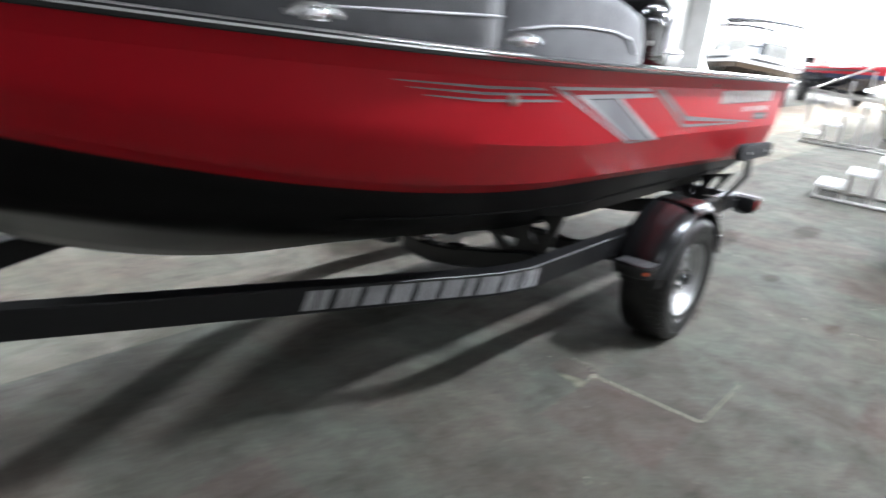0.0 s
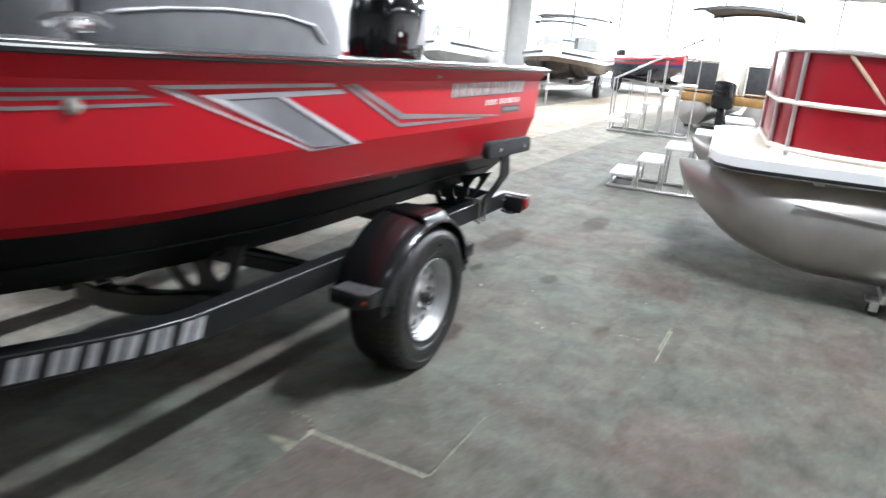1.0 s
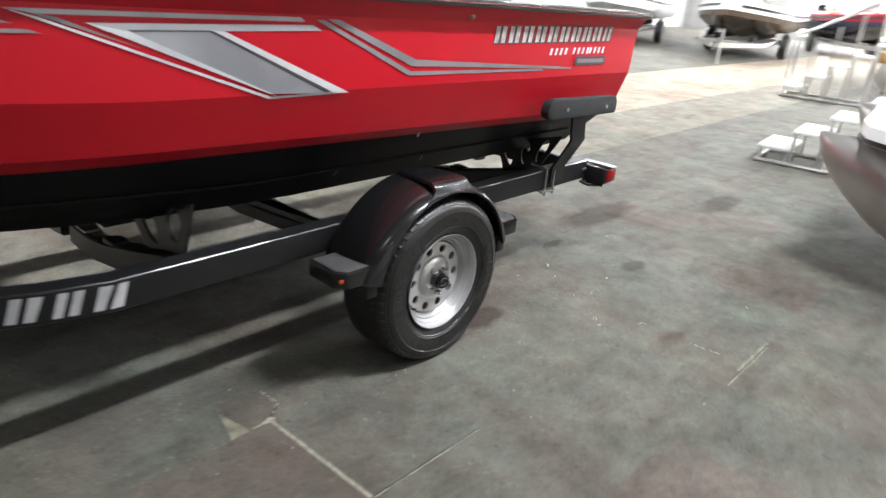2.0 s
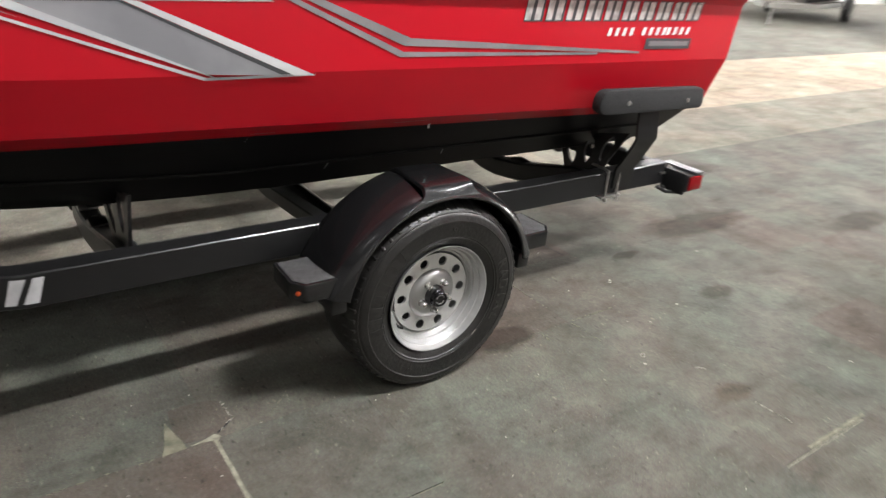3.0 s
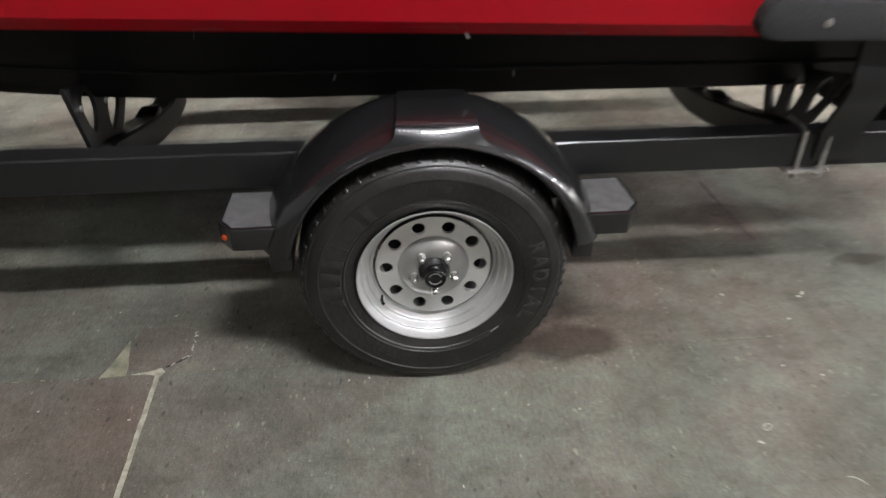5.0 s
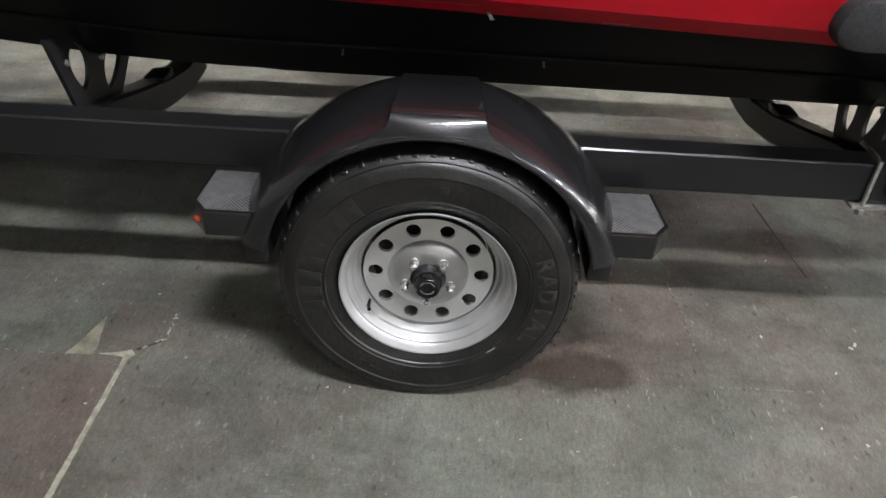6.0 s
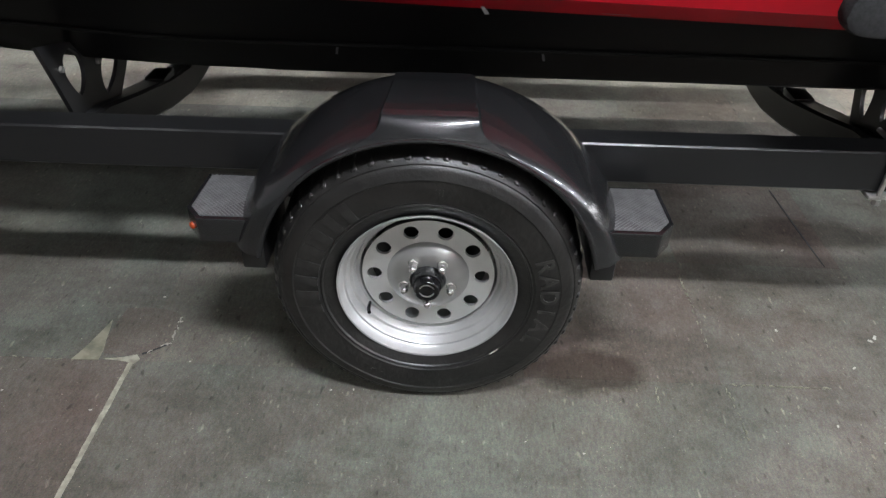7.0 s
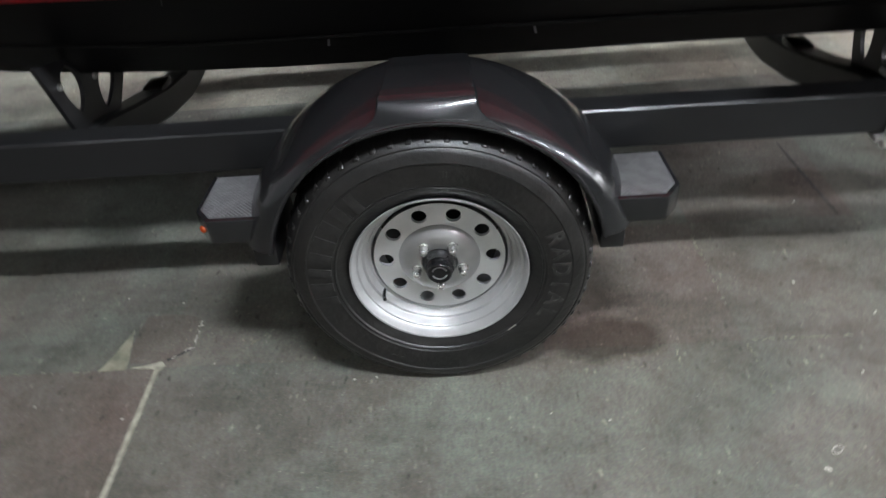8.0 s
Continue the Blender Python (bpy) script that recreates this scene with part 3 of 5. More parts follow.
# scuffs on the lower side, and short weld glints painted in grey on the black bottom
for x0, z0, x1, z1, h in ((-0.556, 0.862, -0.545, 0.896, 0.002), (-0.545, 0.896, -0.47, 0.895, 0.0015), (0.345, 0.866, 0.404, 0.865, 0.002), (-0.065, 0.897, 0.076, 0.895, 0.0012)):
    decal("scuff", [(x0, z0), (x1, z1), (x1, z1 - h), (x0, z0 - h)], SILVER_DECAL, 0.002, 4)
decal("chip", [(0.093, 0.872), (0.100, 0.874), (0.114, 0.850), (0.104, 0.849)], WHITE_DECAL, 0.002, 3)
for x in (-0.238, 0.252):
    decal("weld_glint", [(x * 0.975 - 0.003, 0.732), (x * 0.975 + 0.003, 0.732), (x + 0.003, 0.708), (x - 0.003, 0.708)], GREY_DECAL, 0.004, 2)

# ---- wheels
WZ = 0.337


def wheel_disc():
    """The dished centre with ten round holes: ten sectors, each bridged from its hole to its border."""
    b = bmesh.new()
    r0, r1, half, n = 0.093, 0.1500, radians(18), 24
    for k in range(10):
        mid = radians(18 + 36 * k)
        border = []
        for q in range(8):
            border.append((r1, -half + 2 * half * q / 8))
        for q in range(4):
            border.append((r1 + (r0 - r1) * q / 4, half))
        for q in range(8):
            border.append((r0, half - 2 * half * q / 8))
        for q in range(4):
            border.append((r0 + (r1 - r0) * q / 4, -half))
        c = Vector((0.122 * math.sin(mid), 0, 0.122 * math.cos(mid)))
        out, hole, deep = [], [], []
        for r, a in border:
            p = Vector((r * math.sin(mid + a), 0, r * math.cos(mid + a)))
            d = (p - c).normalized()
            out.append(b.verts.new(p))
            hole.append(b.verts.new(c + d * 0.0172))
            deep.append(b.verts.new(c + d * 0.0166 + Vector((0, 0.008, 0))))
        for q in range(n):
            w = (q + 1) % n
            b.faces.new((out[q], out[w], hole[w], hole[q]))
            b.faces.new((hole[q], hole[w], deep[w], deep[q]))
    bmesh.ops.remove_doubles(b, verts=b.verts, dist=1e-5)
    return moved(b, Matrix.Translation((0, 0.039, 0)))


def add_wheel(mirror):
    flip = Matrix.Translation((0, 0, WZ)) if not mirror else Matrix.Translation((0, 2 * YC, WZ)) @ Matrix.Diagonal((1, -1, 1, 1))
    w = part("wheel", moved(lathe([(0.2, 0.170), (0.2, 0.150), (0.06, 0.150), (0.055, 0.152)], 48, caps=False), flip), RIM, trailer)
    tyre = [(0.200, 0.185), (0.210, 0.206), (0.222, 0.25), (0.226, 0.285), (0.220, 0.315), (0.205, 0.334), (0.185, 0.342), (0.15, 0.345), (0.105, 0.346), (0.06, 0.345), (0.022, 0.342), (0.006, 0.3365), (-0.004, 0.3290), (-0.0085, 0.3235), (-0.0080, 0.3205), (-0.0115, 0.3175), (-0.0150, 0.3110), (-0.0185, 0.2985), (-0.0200, 0.2935), (-0.0192, 0.2915), (-0.0180, 0.2905), (-0.0180, 0.2680), (-0.0165, 0.2480), (-0.0148, 0.2400), (-0.0152, 0.2382), (-0.0132, 0.2362), (-0.0118, 0.2335), (-0.0130, 0.2308), (-0.0120, 0.2290), (-0.0085, 0.2270), (-0.0030, 0.2130), (0.003, 0.204), (0.006, 0.199), (0.010, 0.193), (0.03, 0.186)]
    tyre = [(y - 0.013 * clamp((0.1 - y) / 0.1), r) for y, r in tyre]
    body = lathe(tyre, 120, closed=True)
    for v in body.verts:
        r = math.hypot(v.co.x, v.co.z)
        load = clamp((-v.co.z / max(r, 0.01) - 0.86) / 0.14)
        if v.co.y < 0.1 and r > 0.22:
            v.co.y -= 0.004 * load * clamp((r - 0.22) / 0.08)
    body = moved(body, flip)
    for v in body.verts:
        v.co.z = max(v.co.z, 0.0015)
    part("tyre", body, RUBBER, w)
    lugs = bmesh.new()
    for k in range(56):
        a = 2 * math.pi * k / 56
        one = box(-0.0070, 0.0070, -0.0168, 0.04, 0.322, 0.3475, 0.003, seg=1)
        one.verts.ensure_lookup_table()
        for v in one.verts:
            if v.co.y < 0.005 and v.co.z > 0.335:
                v.co.z -= 0.0115
        join(lugs, moved(one, Matrix.Rotation(a, 4, "Y")))
    lugs = moved(lugs, flip)
    for v in lugs.verts:
        v.co.z = max(v.co.z, 0.0015)
    tagged(part("tread_lug", lugs, RUBBER, w), kind="stuff")
    rim = [(0.19, 0.176), (0.04, 0.174), (0.03, 0.182), (0.010, 0.189), (0.003, 0.194), (-0.001, 0.1975), (-0.004, 0.1965), (-0.003, 0.193), (0.003, 0.1905), (0.012, 0.1875), (0.014, 0.1855), (0.014, 0.1805), (0.016, 0.1785), (0.028, 0.1765), (0.030, 0.1745), (0.030, 0.1695), (0.032, 0.1675), (0.042, 0.1655), (0.044, 0.1635), (0.044, 0.1575), (0.047, 0.1550), (0.07, 0.1535)]
    rim = [(0.044 - (0.044 - y) * 1.33 if y < 0.044 else y, r * 1.012 if r > 0.17 else r) for y, r in rim]
    part("rim", moved(lathe(rim, 80, caps=False), flip), RIM_LIP, w)
    part("disc", moved(wheel_disc(), flip), RIM, w)
    part("disc_centre", moved(lathe([(0.0395, 0.0935), (0.0380, 0.0925), (0.0345, 0.0905), (0.0300, 0.086), (0.0255, 0.079), (0.0220, 0.071), (0.0200, 0.063), (0.0190, 0.055), (0.0190, 0.041), (0.024, 0.0385), (0.04, 0.038)], 64, caps=False), flip), RIM_CENTRE, w)
    part("brake_drum", moved(lathe([(0.09, 0.0), (0.09, 0.135), (0.15, 0.135), (0.15, 0.0)], 32), flip), TRIM_BLACK, w)
    part("grease_cap", moved(lathe([(0.03, 0.0375), (0.018, 0.0380), (0.014, 0.0365), (0.010, 0.0350), (0.008, 0.0352), (0.006, 0.0345), (0.000, 0.0325)], 40, caps=False), flip), GREASE_CAP, w, "greasy steel bearing cap")
    part("hub_cap", moved(lathe([(0.006, 0.0300), (0.001, 0.0318), (-0.002, 0.0318), (-0.004, 0.0298), (-0.013, 0.0290), (-0.0185, 0.0280), (-0.021, 0.0255), (-0.0205, 0.0232), (-0.0175, 0.0222), (-0.0165, 0.0)], 40), flip), HUB_BLACK, w)
    for lo in (-70, 110):
        arc = [(0.0165 * math.sin(radians(lo + 14 * q)), -0.0170, 0.0165 * math.cos(radians(lo + 14 * q))) for q in range(11)]
        part("cap_mark", moved(tube(arc, 0.0017, 6), flip), ZINC, w)
    for k in range(5):
        a = radians(36 + 72 * k)
        nut = join(lathe([(0.022, 0.0125), (0.019, 0.0135), (0.018, 0.0112), (0.006, 0.0110), (0.005, 0.0100)], 6), lathe([(0.007, 0.0098), (0.001, 0.0094), (-0.003, 0.0080), (-0.006, 0.0050), (-0.007, 0.0)], 16))
        part("lug_nut", moved(nut, flip @ Matrix.Translation((0.055 * math.sin(a), 0, 0.055 * math.cos(a)))), BRIGHT_NUT, w)
    a = radians(236)
    part("valve", moved(tube([(0, 0.045, 0), (0, 0.02, 0), (0.004, 0.004, 0.004)], 0.0045, 8), flip @ Matrix.Translation((0.166 * math.sin(a), 0, 0.166 * math.cos(a)))), HUB_BLACK, w)
    # chalk mark and a scuffed ring on the sidewall
    for a0, n, r in ((134, 3, 0.232), (-16, 12, 0.2335)):
        arc = [(r * math.sin(radians(a0 + 3 * q)), -0.0262, r * math.cos(radians(a0 + 3 * q))) for q in range(n)]
        part("scuff", moved(tube(arc, 0.0012 if n > 4 else 0.0016, 5), flip), PAPER if n <= 4 else RUBBER_TEXT, w)
    for k in range(3):
        tick = prism([(-0.0012, -0.007), (0.0012, -0.007), (0.0012, 0.007), (-0.0012, 0.007)], "y", -0.0322, -0.026)
        part("tick", moved(tick, flip @ Matrix.Rotation(radians(4 + 1.5 * k), 4, "Y") @ Matrix.Translation((0, 0, 0.266))), RUBBER_TEXT, w)
    # raised words on the sidewall
    for k, ch in enumerate("RADIAL"):
        a = radians(70 + 9.4 * k)
        place = Matrix.Translation((0.266 * math.sin(a), -0.0315, 0.266 * math.cos(a))) @ Matrix.Rotation(a, 4, "Y") @ Matrix.Rotation(radians(90), 4, "X")
        text_mesh(ch, 0.056, 0.0012, RUBBER_TEXT, "letter", w, flip @ place)
    for k in range(8):
        a = radians(258 + 9.2 * k)
        bar = prism([(-0.013, -0.024), (0.009, -0.024), (0.013, 0.024), (-0.009, 0.024)], "y", -0.0322, -0.026)
        part("letter_bar", moved(bar, flip @ Matrix.Rotation(a, 4, "Y") @ Matrix.Translation((0, 0, 0.262))), RUBBER_BAR, w)
    for k in range(5):
        a = radians(190 + 4.4 * k)
        bar = prism([(-0.006, -0.005), (0.006, -0.005), (0.006, 0.005), (-0.006, 0.005)], "y", -0.0322, -0.020)
        part("size_bar", moved(bar, flip @ Matrix.Rotation(a, 4, "Y") @ Matrix.Translation((0, 0, 0.272))), RUBBER_BAR, w)
    return w


FZ = 0.331


def out_y(y):
    """The fender's outer half stands a little further out."""
    return y - 0.02 * clamp((0.2 - y) / 0.16)


def add_fender(mirror):
    flip = Matrix() if not mirror else Matrix.Translation((0, 2 * YC, 0)) @ Matrix.Diagonal((1, -1, 1, 1))
    prof = [(0.238, 0.30), (0.238, 0.402), (0.225, 0.412), (0.19, 0.4165), (0.15, 0.418), (0.115, 0.4165), (0.085, 0.4135), (0.06, 0.410), (0.035, 0.4045), (0.012, 0.397), (-0.001, 0.390), (-0.006, 0.386), (-0.009, 0.382), (-0.008, 0.377), (-0.003, 0.375), (0.006, 0.383), (0.03, 0.397), (0.22, 0.402), (0.228, 0.30)]
    prof = [(out_y(y), r) for y, r in prof]
    rows = []
    for k in range(49):
        a = radians(14 + 152 * k / 48)
        rows.append([(-r * math.cos(a) * (1 - (0.035 * math.cos(a) ** 4 if r < 0.39 and y < -0.008 else 0) + 0.075 * clamp((r - 0.384) / 0.02) * math.cos(a) ** 2), y, FZ + r * math.sin(a)) for y, r in prof])
    b = loft(rows, closed=True)
    b.faces.new([v for v in b.verts][: len(prof)])
    fender = part("fender", moved(b, flip), FENDER, trailer)
    # the raised flat on top, with its flared apron
    rows = []
    for q in range(-8, 9):
        s = clamp((abs(q) / 7)) * (1 if q >= 0 else -1)
        skirt = 1.0 if abs(q) == 8 else 0.0
        row = []
        for y, half, r in ((0.214, 0.079, 0.412), (0.198, 0.080, 0.4225), (0.09, 0.086, 0.4236), (0.050, 0.0897, 0.4236), (0.038, 0.0904, 0.4231), (0.029, 0.0909, 0.4212), (0.0215, 0.0915, 0.4178), (0.0150, 0.0925, 0.4133), (0.0090, 0.0945, 0.4082), (0.0045, 0.0985, 0.4035), (0.0005, 0.106, 0.3990), (-0.0030, 0.117, 0.3950), (-0.0058, 0.132, 0.3915), (-0.0078, 0.150, 0.3885), (-0.0088, 0.172, 0.3850)):
            x = s * (half + 0.006 * skirt) + 0.004
            flat = FZ + r
            round_z = FZ + math.sqrt(r * r - x * x)
            k = clamp((0.016 - y) / 0.0248)
            row.append((x, out_y(y) + 0.004 * skirt, flat + (round_z - flat) * k - 0.011 * skirt * (1 - 0.7 * k)))
        rows.append(row)
    part("fender_flat", moved(loft(rows), flip), FENDER, fender)
    # lip bead round the arch
    bead = [(-0.3825 * math.cos(radians(14 + 152 * k / 40)) * (1 - 0.035 * math.cos(radians(14 + 152 * k / 40)) ** 4), -0.0275, FZ + 0.3825 * math.sin(radians(14 + 152 * k / 40))) for k in range(41)]
    part("lip", moved(tube(bead, 0.004, 8), flip), FENDER, fender)
    for side in (-1, 1):
        out = [(0.375, 0.002), (0.488, 0.002), (0.522, 0.045), (0.516, 0.186), (0.375, 0.186)]
        out = [(side * x, y) for x, y in out]
        step = part("step", moved(prism(out, "z", 0.436, 0.497, 0.003), flip), FENDER, fender)
        inner = [(0.378, 0.013), (0.484, 0.013), (0.512, 0.049), (0.506, 0.178), (0.378, 0.178)]
        part("tread_plate", moved(prism([(side * x, y) for x, y in inner], "z", 0.494, 0.4985, 0.0008), flip), PLATE_DARK, step, "silver diamond tread plate")
        ribs = bmesh.new()
        for sgn in (-1, 1):
            for k in range(34):
                c = 0.30 + k * 0.0095
                pts = []
                for q in range(60):
                    u = 0.380 + q * 0.0022
                    v = (u - c) * sgn + (0.0 if sgn > 0 else 0.18)
                    low = 0.014 if u < 0.484 else 0.014 + (u - 0.484) * 1.29
                    if low < v < 0.178 and u < 0.507:
                        pts.append((side * u, v, 0.4988))
                if len(pts) > 3:
                    join(ribs, tube([pts[0], pts[-1]], 0.0014, 4))
        part("tread_ribs", moved(ribs, flip), TREAD, step)
    lens = lathe([(0.0, 0.0085), (-0.004, 0.0078), (-0.0065, 0.0045), (-0.007, 0.0)], 16)
    part("marker_lamp", moved(lens, flip @ Matrix.Translation((-0.506, 0.021, 0.466)) @ Matrix.Rotation(radians(-40), 4, "Z")), AMBER, fender, "small amber side marker lamp")
    part("bracket", moved(box(-0.405, -0.352, -0.004, 0.20, 0.372, 0.438, 0.006), flip), TRIM_BLACK, fender)
    part("bracket", moved(box(0.352, 0.405, -0.004, 0.20, 0.372, 0.438, 0.006), flip), TRIM_BLACK, fender)


for mirror in (False, True):
    add_wheel(mirror)
    add_fender(mirror)
part("axle", tube([(0, 0.12, WZ), (0, 2 * YC - 0.12, WZ)], 0.03, 12), TRAILER, trailer)
for y in (RAIL_Y, 2 * YC - RAIL_Y):
    part("leaf_spring", beam([(-0.33, y, 0.44), (-0.2, y, 0.40), (0, y, 0.375), (0.2, y, 0.40), (0.33, y, 0.44)], 0.022, 0.012), TRIM_BLACK, trailer)

# ---- maker's lettering on the rail as plain slanted bars
edge_at = [(-1.18, RAIL_Y), (-1.35, RAIL_Y + 0.04), (-1.52, RAIL_Y + 0.11), (-3.35, YC - 0.06)]


def rail_face(s):
    """Point on the near face of the rail, s metres before its bend, and the way along it."""
    for (x0, y0), (x1, y1) in zip([(0.0, RAIL_Y)] + edge_at, edge_at):
        n = math.hypot(x1 - x0, y1 - y0)
        if s <= n:
            d = Vector((x1 - x0, y1 - y0, 0)) / n
            return Vector((x0, y0, 0)) + d * s, d
        s -= n
    return Vector((x1, y1, 0)), d


s_end = 1.135
for k, w in enumerate((0.105, 0.098, 0.106, 0.052, 0.096, 0.104, 0.100, 0.098, 0.104, 0.118)):
    for u0, u1, v0, v1 in ((0.0, 0.29, 0.0, 1.0), (0.46, 0.75, 0.0, 1.0)) if w > 0.06 else ((0.0, 0.55, 0.0, 1.0),):
        rows = []
        for q in range(5):
            u = s_end + w * 0.92 * (u0 + (u1 - u0) * q / 4)
            row = []
            for v in (v0, v1):
                at, d = rail_face(u + 0.022 * (1 - v))
                out = Vector((-d.y, d.x, 0)) * 0.0385
                if out.y > 0:
                    out = -out
                row.append((at.x + out.x, at.y + out.y, 0.491 + 0.075 * v))
            rows.append(row)
        part("lettering_bar", loft(rows), PALE_GREY_DECAL, trailer)
    s_end += w + 0.006

# ---- bunks, their brackets and the side guides
for mirror in (False, True):
    flip = Matrix() if not mirror else Matrix.Translation((0, 2 * YC, 0)) @ Matrix.Diagonal((1, -1, 1, 1))
    part("bunk", moved(beam([(1.42, 0.475, 0.668), (0.6, 0.475, 0.672), (-0.4, 0.475, 0.674), (-0.98, 0.485, 0.698)], 0.022, 0.036, bevel=0.008), flip), CARPET_BLACK, trailer)
    part("inner_bunk", moved(beam([(1.38, 0.93, 0.505), (-0.92, 0.93, 0.505)], 0.045, 0.02, bevel=0.008), flip), CARPET_BLACK, trailer)
    for x in (-0.27, 0.27):
        part("bunk_bolt", moved(lathe([(0.0, 0.008), (-0.004, 0.007), (-0.005, 0.0)], 8), flip @ Matrix.Translation((x, 0.453, 0.690))), ZINC, trailer)
    for xc in (-0.895, 1.105):
        path = [(xc, 0.33, 0.495), (xc, 0.45, 0.485), (xc, 0.62, 0.440), (xc, 0.85, 0.385), (xc, 1.02, 0.360), (xc, 1.12, 0.362), (xc, 1.20, 0.372)]
        part("bunk_arm", moved(beam(path, 0.038, 0.046, bevel=0.008), flip), TRIM_BLACK, trailer)
        part("arm_bolt", moved(lathe([(0.0, 0.012), (0.012, 0.011), (0.016, 0.0)], 10, axis="z"), flip @ Matrix.Translation((xc, 0.95, 0.415))), ZINC, trailer)
        part("arm_plate", moved(box(xc - 0.034, xc + 0.034, 1.06, 1.17, 0.410, 0.418, 0.002), flip), ZINC, trailer)
        part("arm_pad", moved(box(xc - 0.034, xc + 0.034, 0.82, 0.91, 0.420, 0.446, 0.010), flip), RUBBER, trailer)
        # fan-shaped bracket with oval openings
        fan = bmesh.new()
        n, xb = (2, -0.900) if xc < 0 else (3, 1.100)
        (b0y, b0z), (b1y, b1z), (t0y, t0z), (t1y, t1z) = ((0.350, 0.550), (0.540, 0.450), (0.285, 0.745), (0.750, 0.625)) if xc < 0 else ((0.330, 0.552), (0.530, 0.460), (0.205, 0.760), (0.610, 0.650))
        for strap in range(n + 1):
            rows = []
            for q in range(15):
                v = q / 14
                gap = 0.24 / n * math.sin(math.pi * clamp((v - 0.30) / 0.62)) ** 0.55
                lo = 0.0 if strap == 0 else (strap - 0.42) / (n + 0.16) + gap
                hi = 1.0 if strap == n else (strap + 0.58) / (n + 0.16) - gap
                ring = []
                for u, dx in ((lo, 0.0), (hi, 0.0), (hi, 0.011), (lo, 0.011)):
                    y = b0y + (b1y - b0y) * u + ((t0y + (t1y - t0y) * u) - (b0y + (b1y - b0y) * u)) * v
                    z = b0z + (b1z - b0z) * u + ((t0z + (t1z - t0z) * u) - (b0z + (b1z - b0z) * u)) * v
                    ring.append((xb + dx, y, z))
                rows.append(ring)
            join(fan, loft(rows, closed=True))
        part("fan_bracket", moved(fan, flip), TRIM_BLACK, trailer)
        for u in (0.12, 0.5, 0.88):
            y, z = t0y + (t1y - t0y) * u * 0.95 + 0.012, t0z + (t1z - t0z) * u - 0.062
            part("bracket_bolt", moved(lathe([(0.011, 0.009), (0.017, 0.008), (0.018, 0.0)], 8, axis="x"), flip @ Matrix.Translation((xb, y, z))), ZINC, trailer)
    # carpeted guide beside the stern, on a bent arm clamped to the rail
    guide = prism([(0.742, 0.925), (0.746, 0.952), (0.755, 0.972), (0.772, 0.985), (0.79, 0.988), (1.355, 0.970), (1.372, 0.962), (1.380, 0.948), (1.384, 0.898), (1.378, 0.886), (1.366, 0.880), (0.80, 0.890), (0.772, 0.894), (0.752, 0.906)], "y", 0.078, 0.128, 0.012)
    part("side_guide", moved(guide, flip), CARPET_BLACK, trailer, "black carpeted side guide board")
    for x, z in ((0.902, 0.933), (1.267, 0.922)):
        part("guide_bolt", moved(lathe([(0.0, 0.010), (-0.004, 0.009), (-0.006, 0.0)], 12), flip @ Matrix.Translation((x, 0.0775, z))), ZINC, trailer)
    arm = bmesh.new()
    rows = []
    for x0, x1, y, z in ((1.040, 1.160, 0.128, 0.93), (1.042, 1.166, 0.118, 0.80), (1.048, 1.172, 0.116, 0.758), (1.060, 1.180, 0.150, 0.70), (1.085, 1.205, 0.225, 0.590), (1.09, 1.21, 0.232, 0.50)):
        rows.append([(x0, y, z), (x1, y, z), (x1, y + 0.012, z + 0.004), (x0, y + 0.012, z + 0.004)])
    arm = loft(rows, closed=True)
    part("guide_arm", moved(arm, flip), TRAILER, trailer)
    for x in (1.045, 1.118):
        part("u_bolt", moved(tube([(x, 0.232, 0.592), (x, 0.230, 0.45)], 0.006, 8), flip), ZINC, trailer)
    part("u_bolt", moved(tube([(1.045, 0.232, 0.585), (1.045, 0.26, 0.592), (1.045, 0.33, 0.592)], 0.006, 8), flip), ZINC, trailer)
    part("clamp_plate", moved(box(1.02, 1.14, 0.225, 0.33, 0.462, 0.472, 0.002), flip), ZINC, trailer)
    for x in (1.045, 1.118):
        part("nut", moved(lathe([(-0.008, 0.0105), (0.006, 0.0105)], 6, axis="z"), flip @ Matrix.Translation((x, 0.2305, 0.456))), ZINC, trailer)
    # tail lamp on the end of the rail
    lamp = part("tail_lamp", moved(box(1.455, 1.560, 0.112, 0.245, 0.470, 0.553, 0.006), flip), TRIM_BLACK, trailer)
    part("lens", moved(box(1.468, 1.563, 0.106, 0.116, 0.478, 0.545, 0.004), flip), RED_LENS, lamp, "red tail lamp lens")
    part("lens", moved(box(1.556, 1.568, 0.120, 0.240, 0.478, 0.545, 0.004), flip), RED_LENS, lamp, "red tail lamp lens")
    part("lamp_guard", moved(box(1.500, 1.560, 0.104, 0.300, 0.556, 0.562, 0.002), flip), PLATE_DARK, lamp, "dull metal lamp guard")
    part("lamp_guard", moved(box(1.45, 1.462, 0.120, 0.25, 0.455, 0.556, 0.002), flip), TRAILER, lamp)
    part("tie_down", moved(tube([(1.40, 0.235, 0.47), (1.42, 0.19, 0.455), (1.49, 0.17, 0.448), (1.51, 0.195, 0.450), (1.49, 0.215, 0.455), (1.43, 0.235, 0.465)], 0.009, 8), flip), TRIM_BLACK, trailer)
    for x in (1.425, 1.445):
        part("lamp_bolt", moved(lathe([(0.0, 0.007), (-0.005, 0.006), (-0.006, 0.0)], 8), flip @ Matrix.Translation((x, 0.238, 0.53))), ZINC, trailer)
part("rear_crossmember", box(1.40, 1.46, 0.30, 2 * YC - 0.30, 0.478, 0.572, 0.006), TRAILER, trailer)
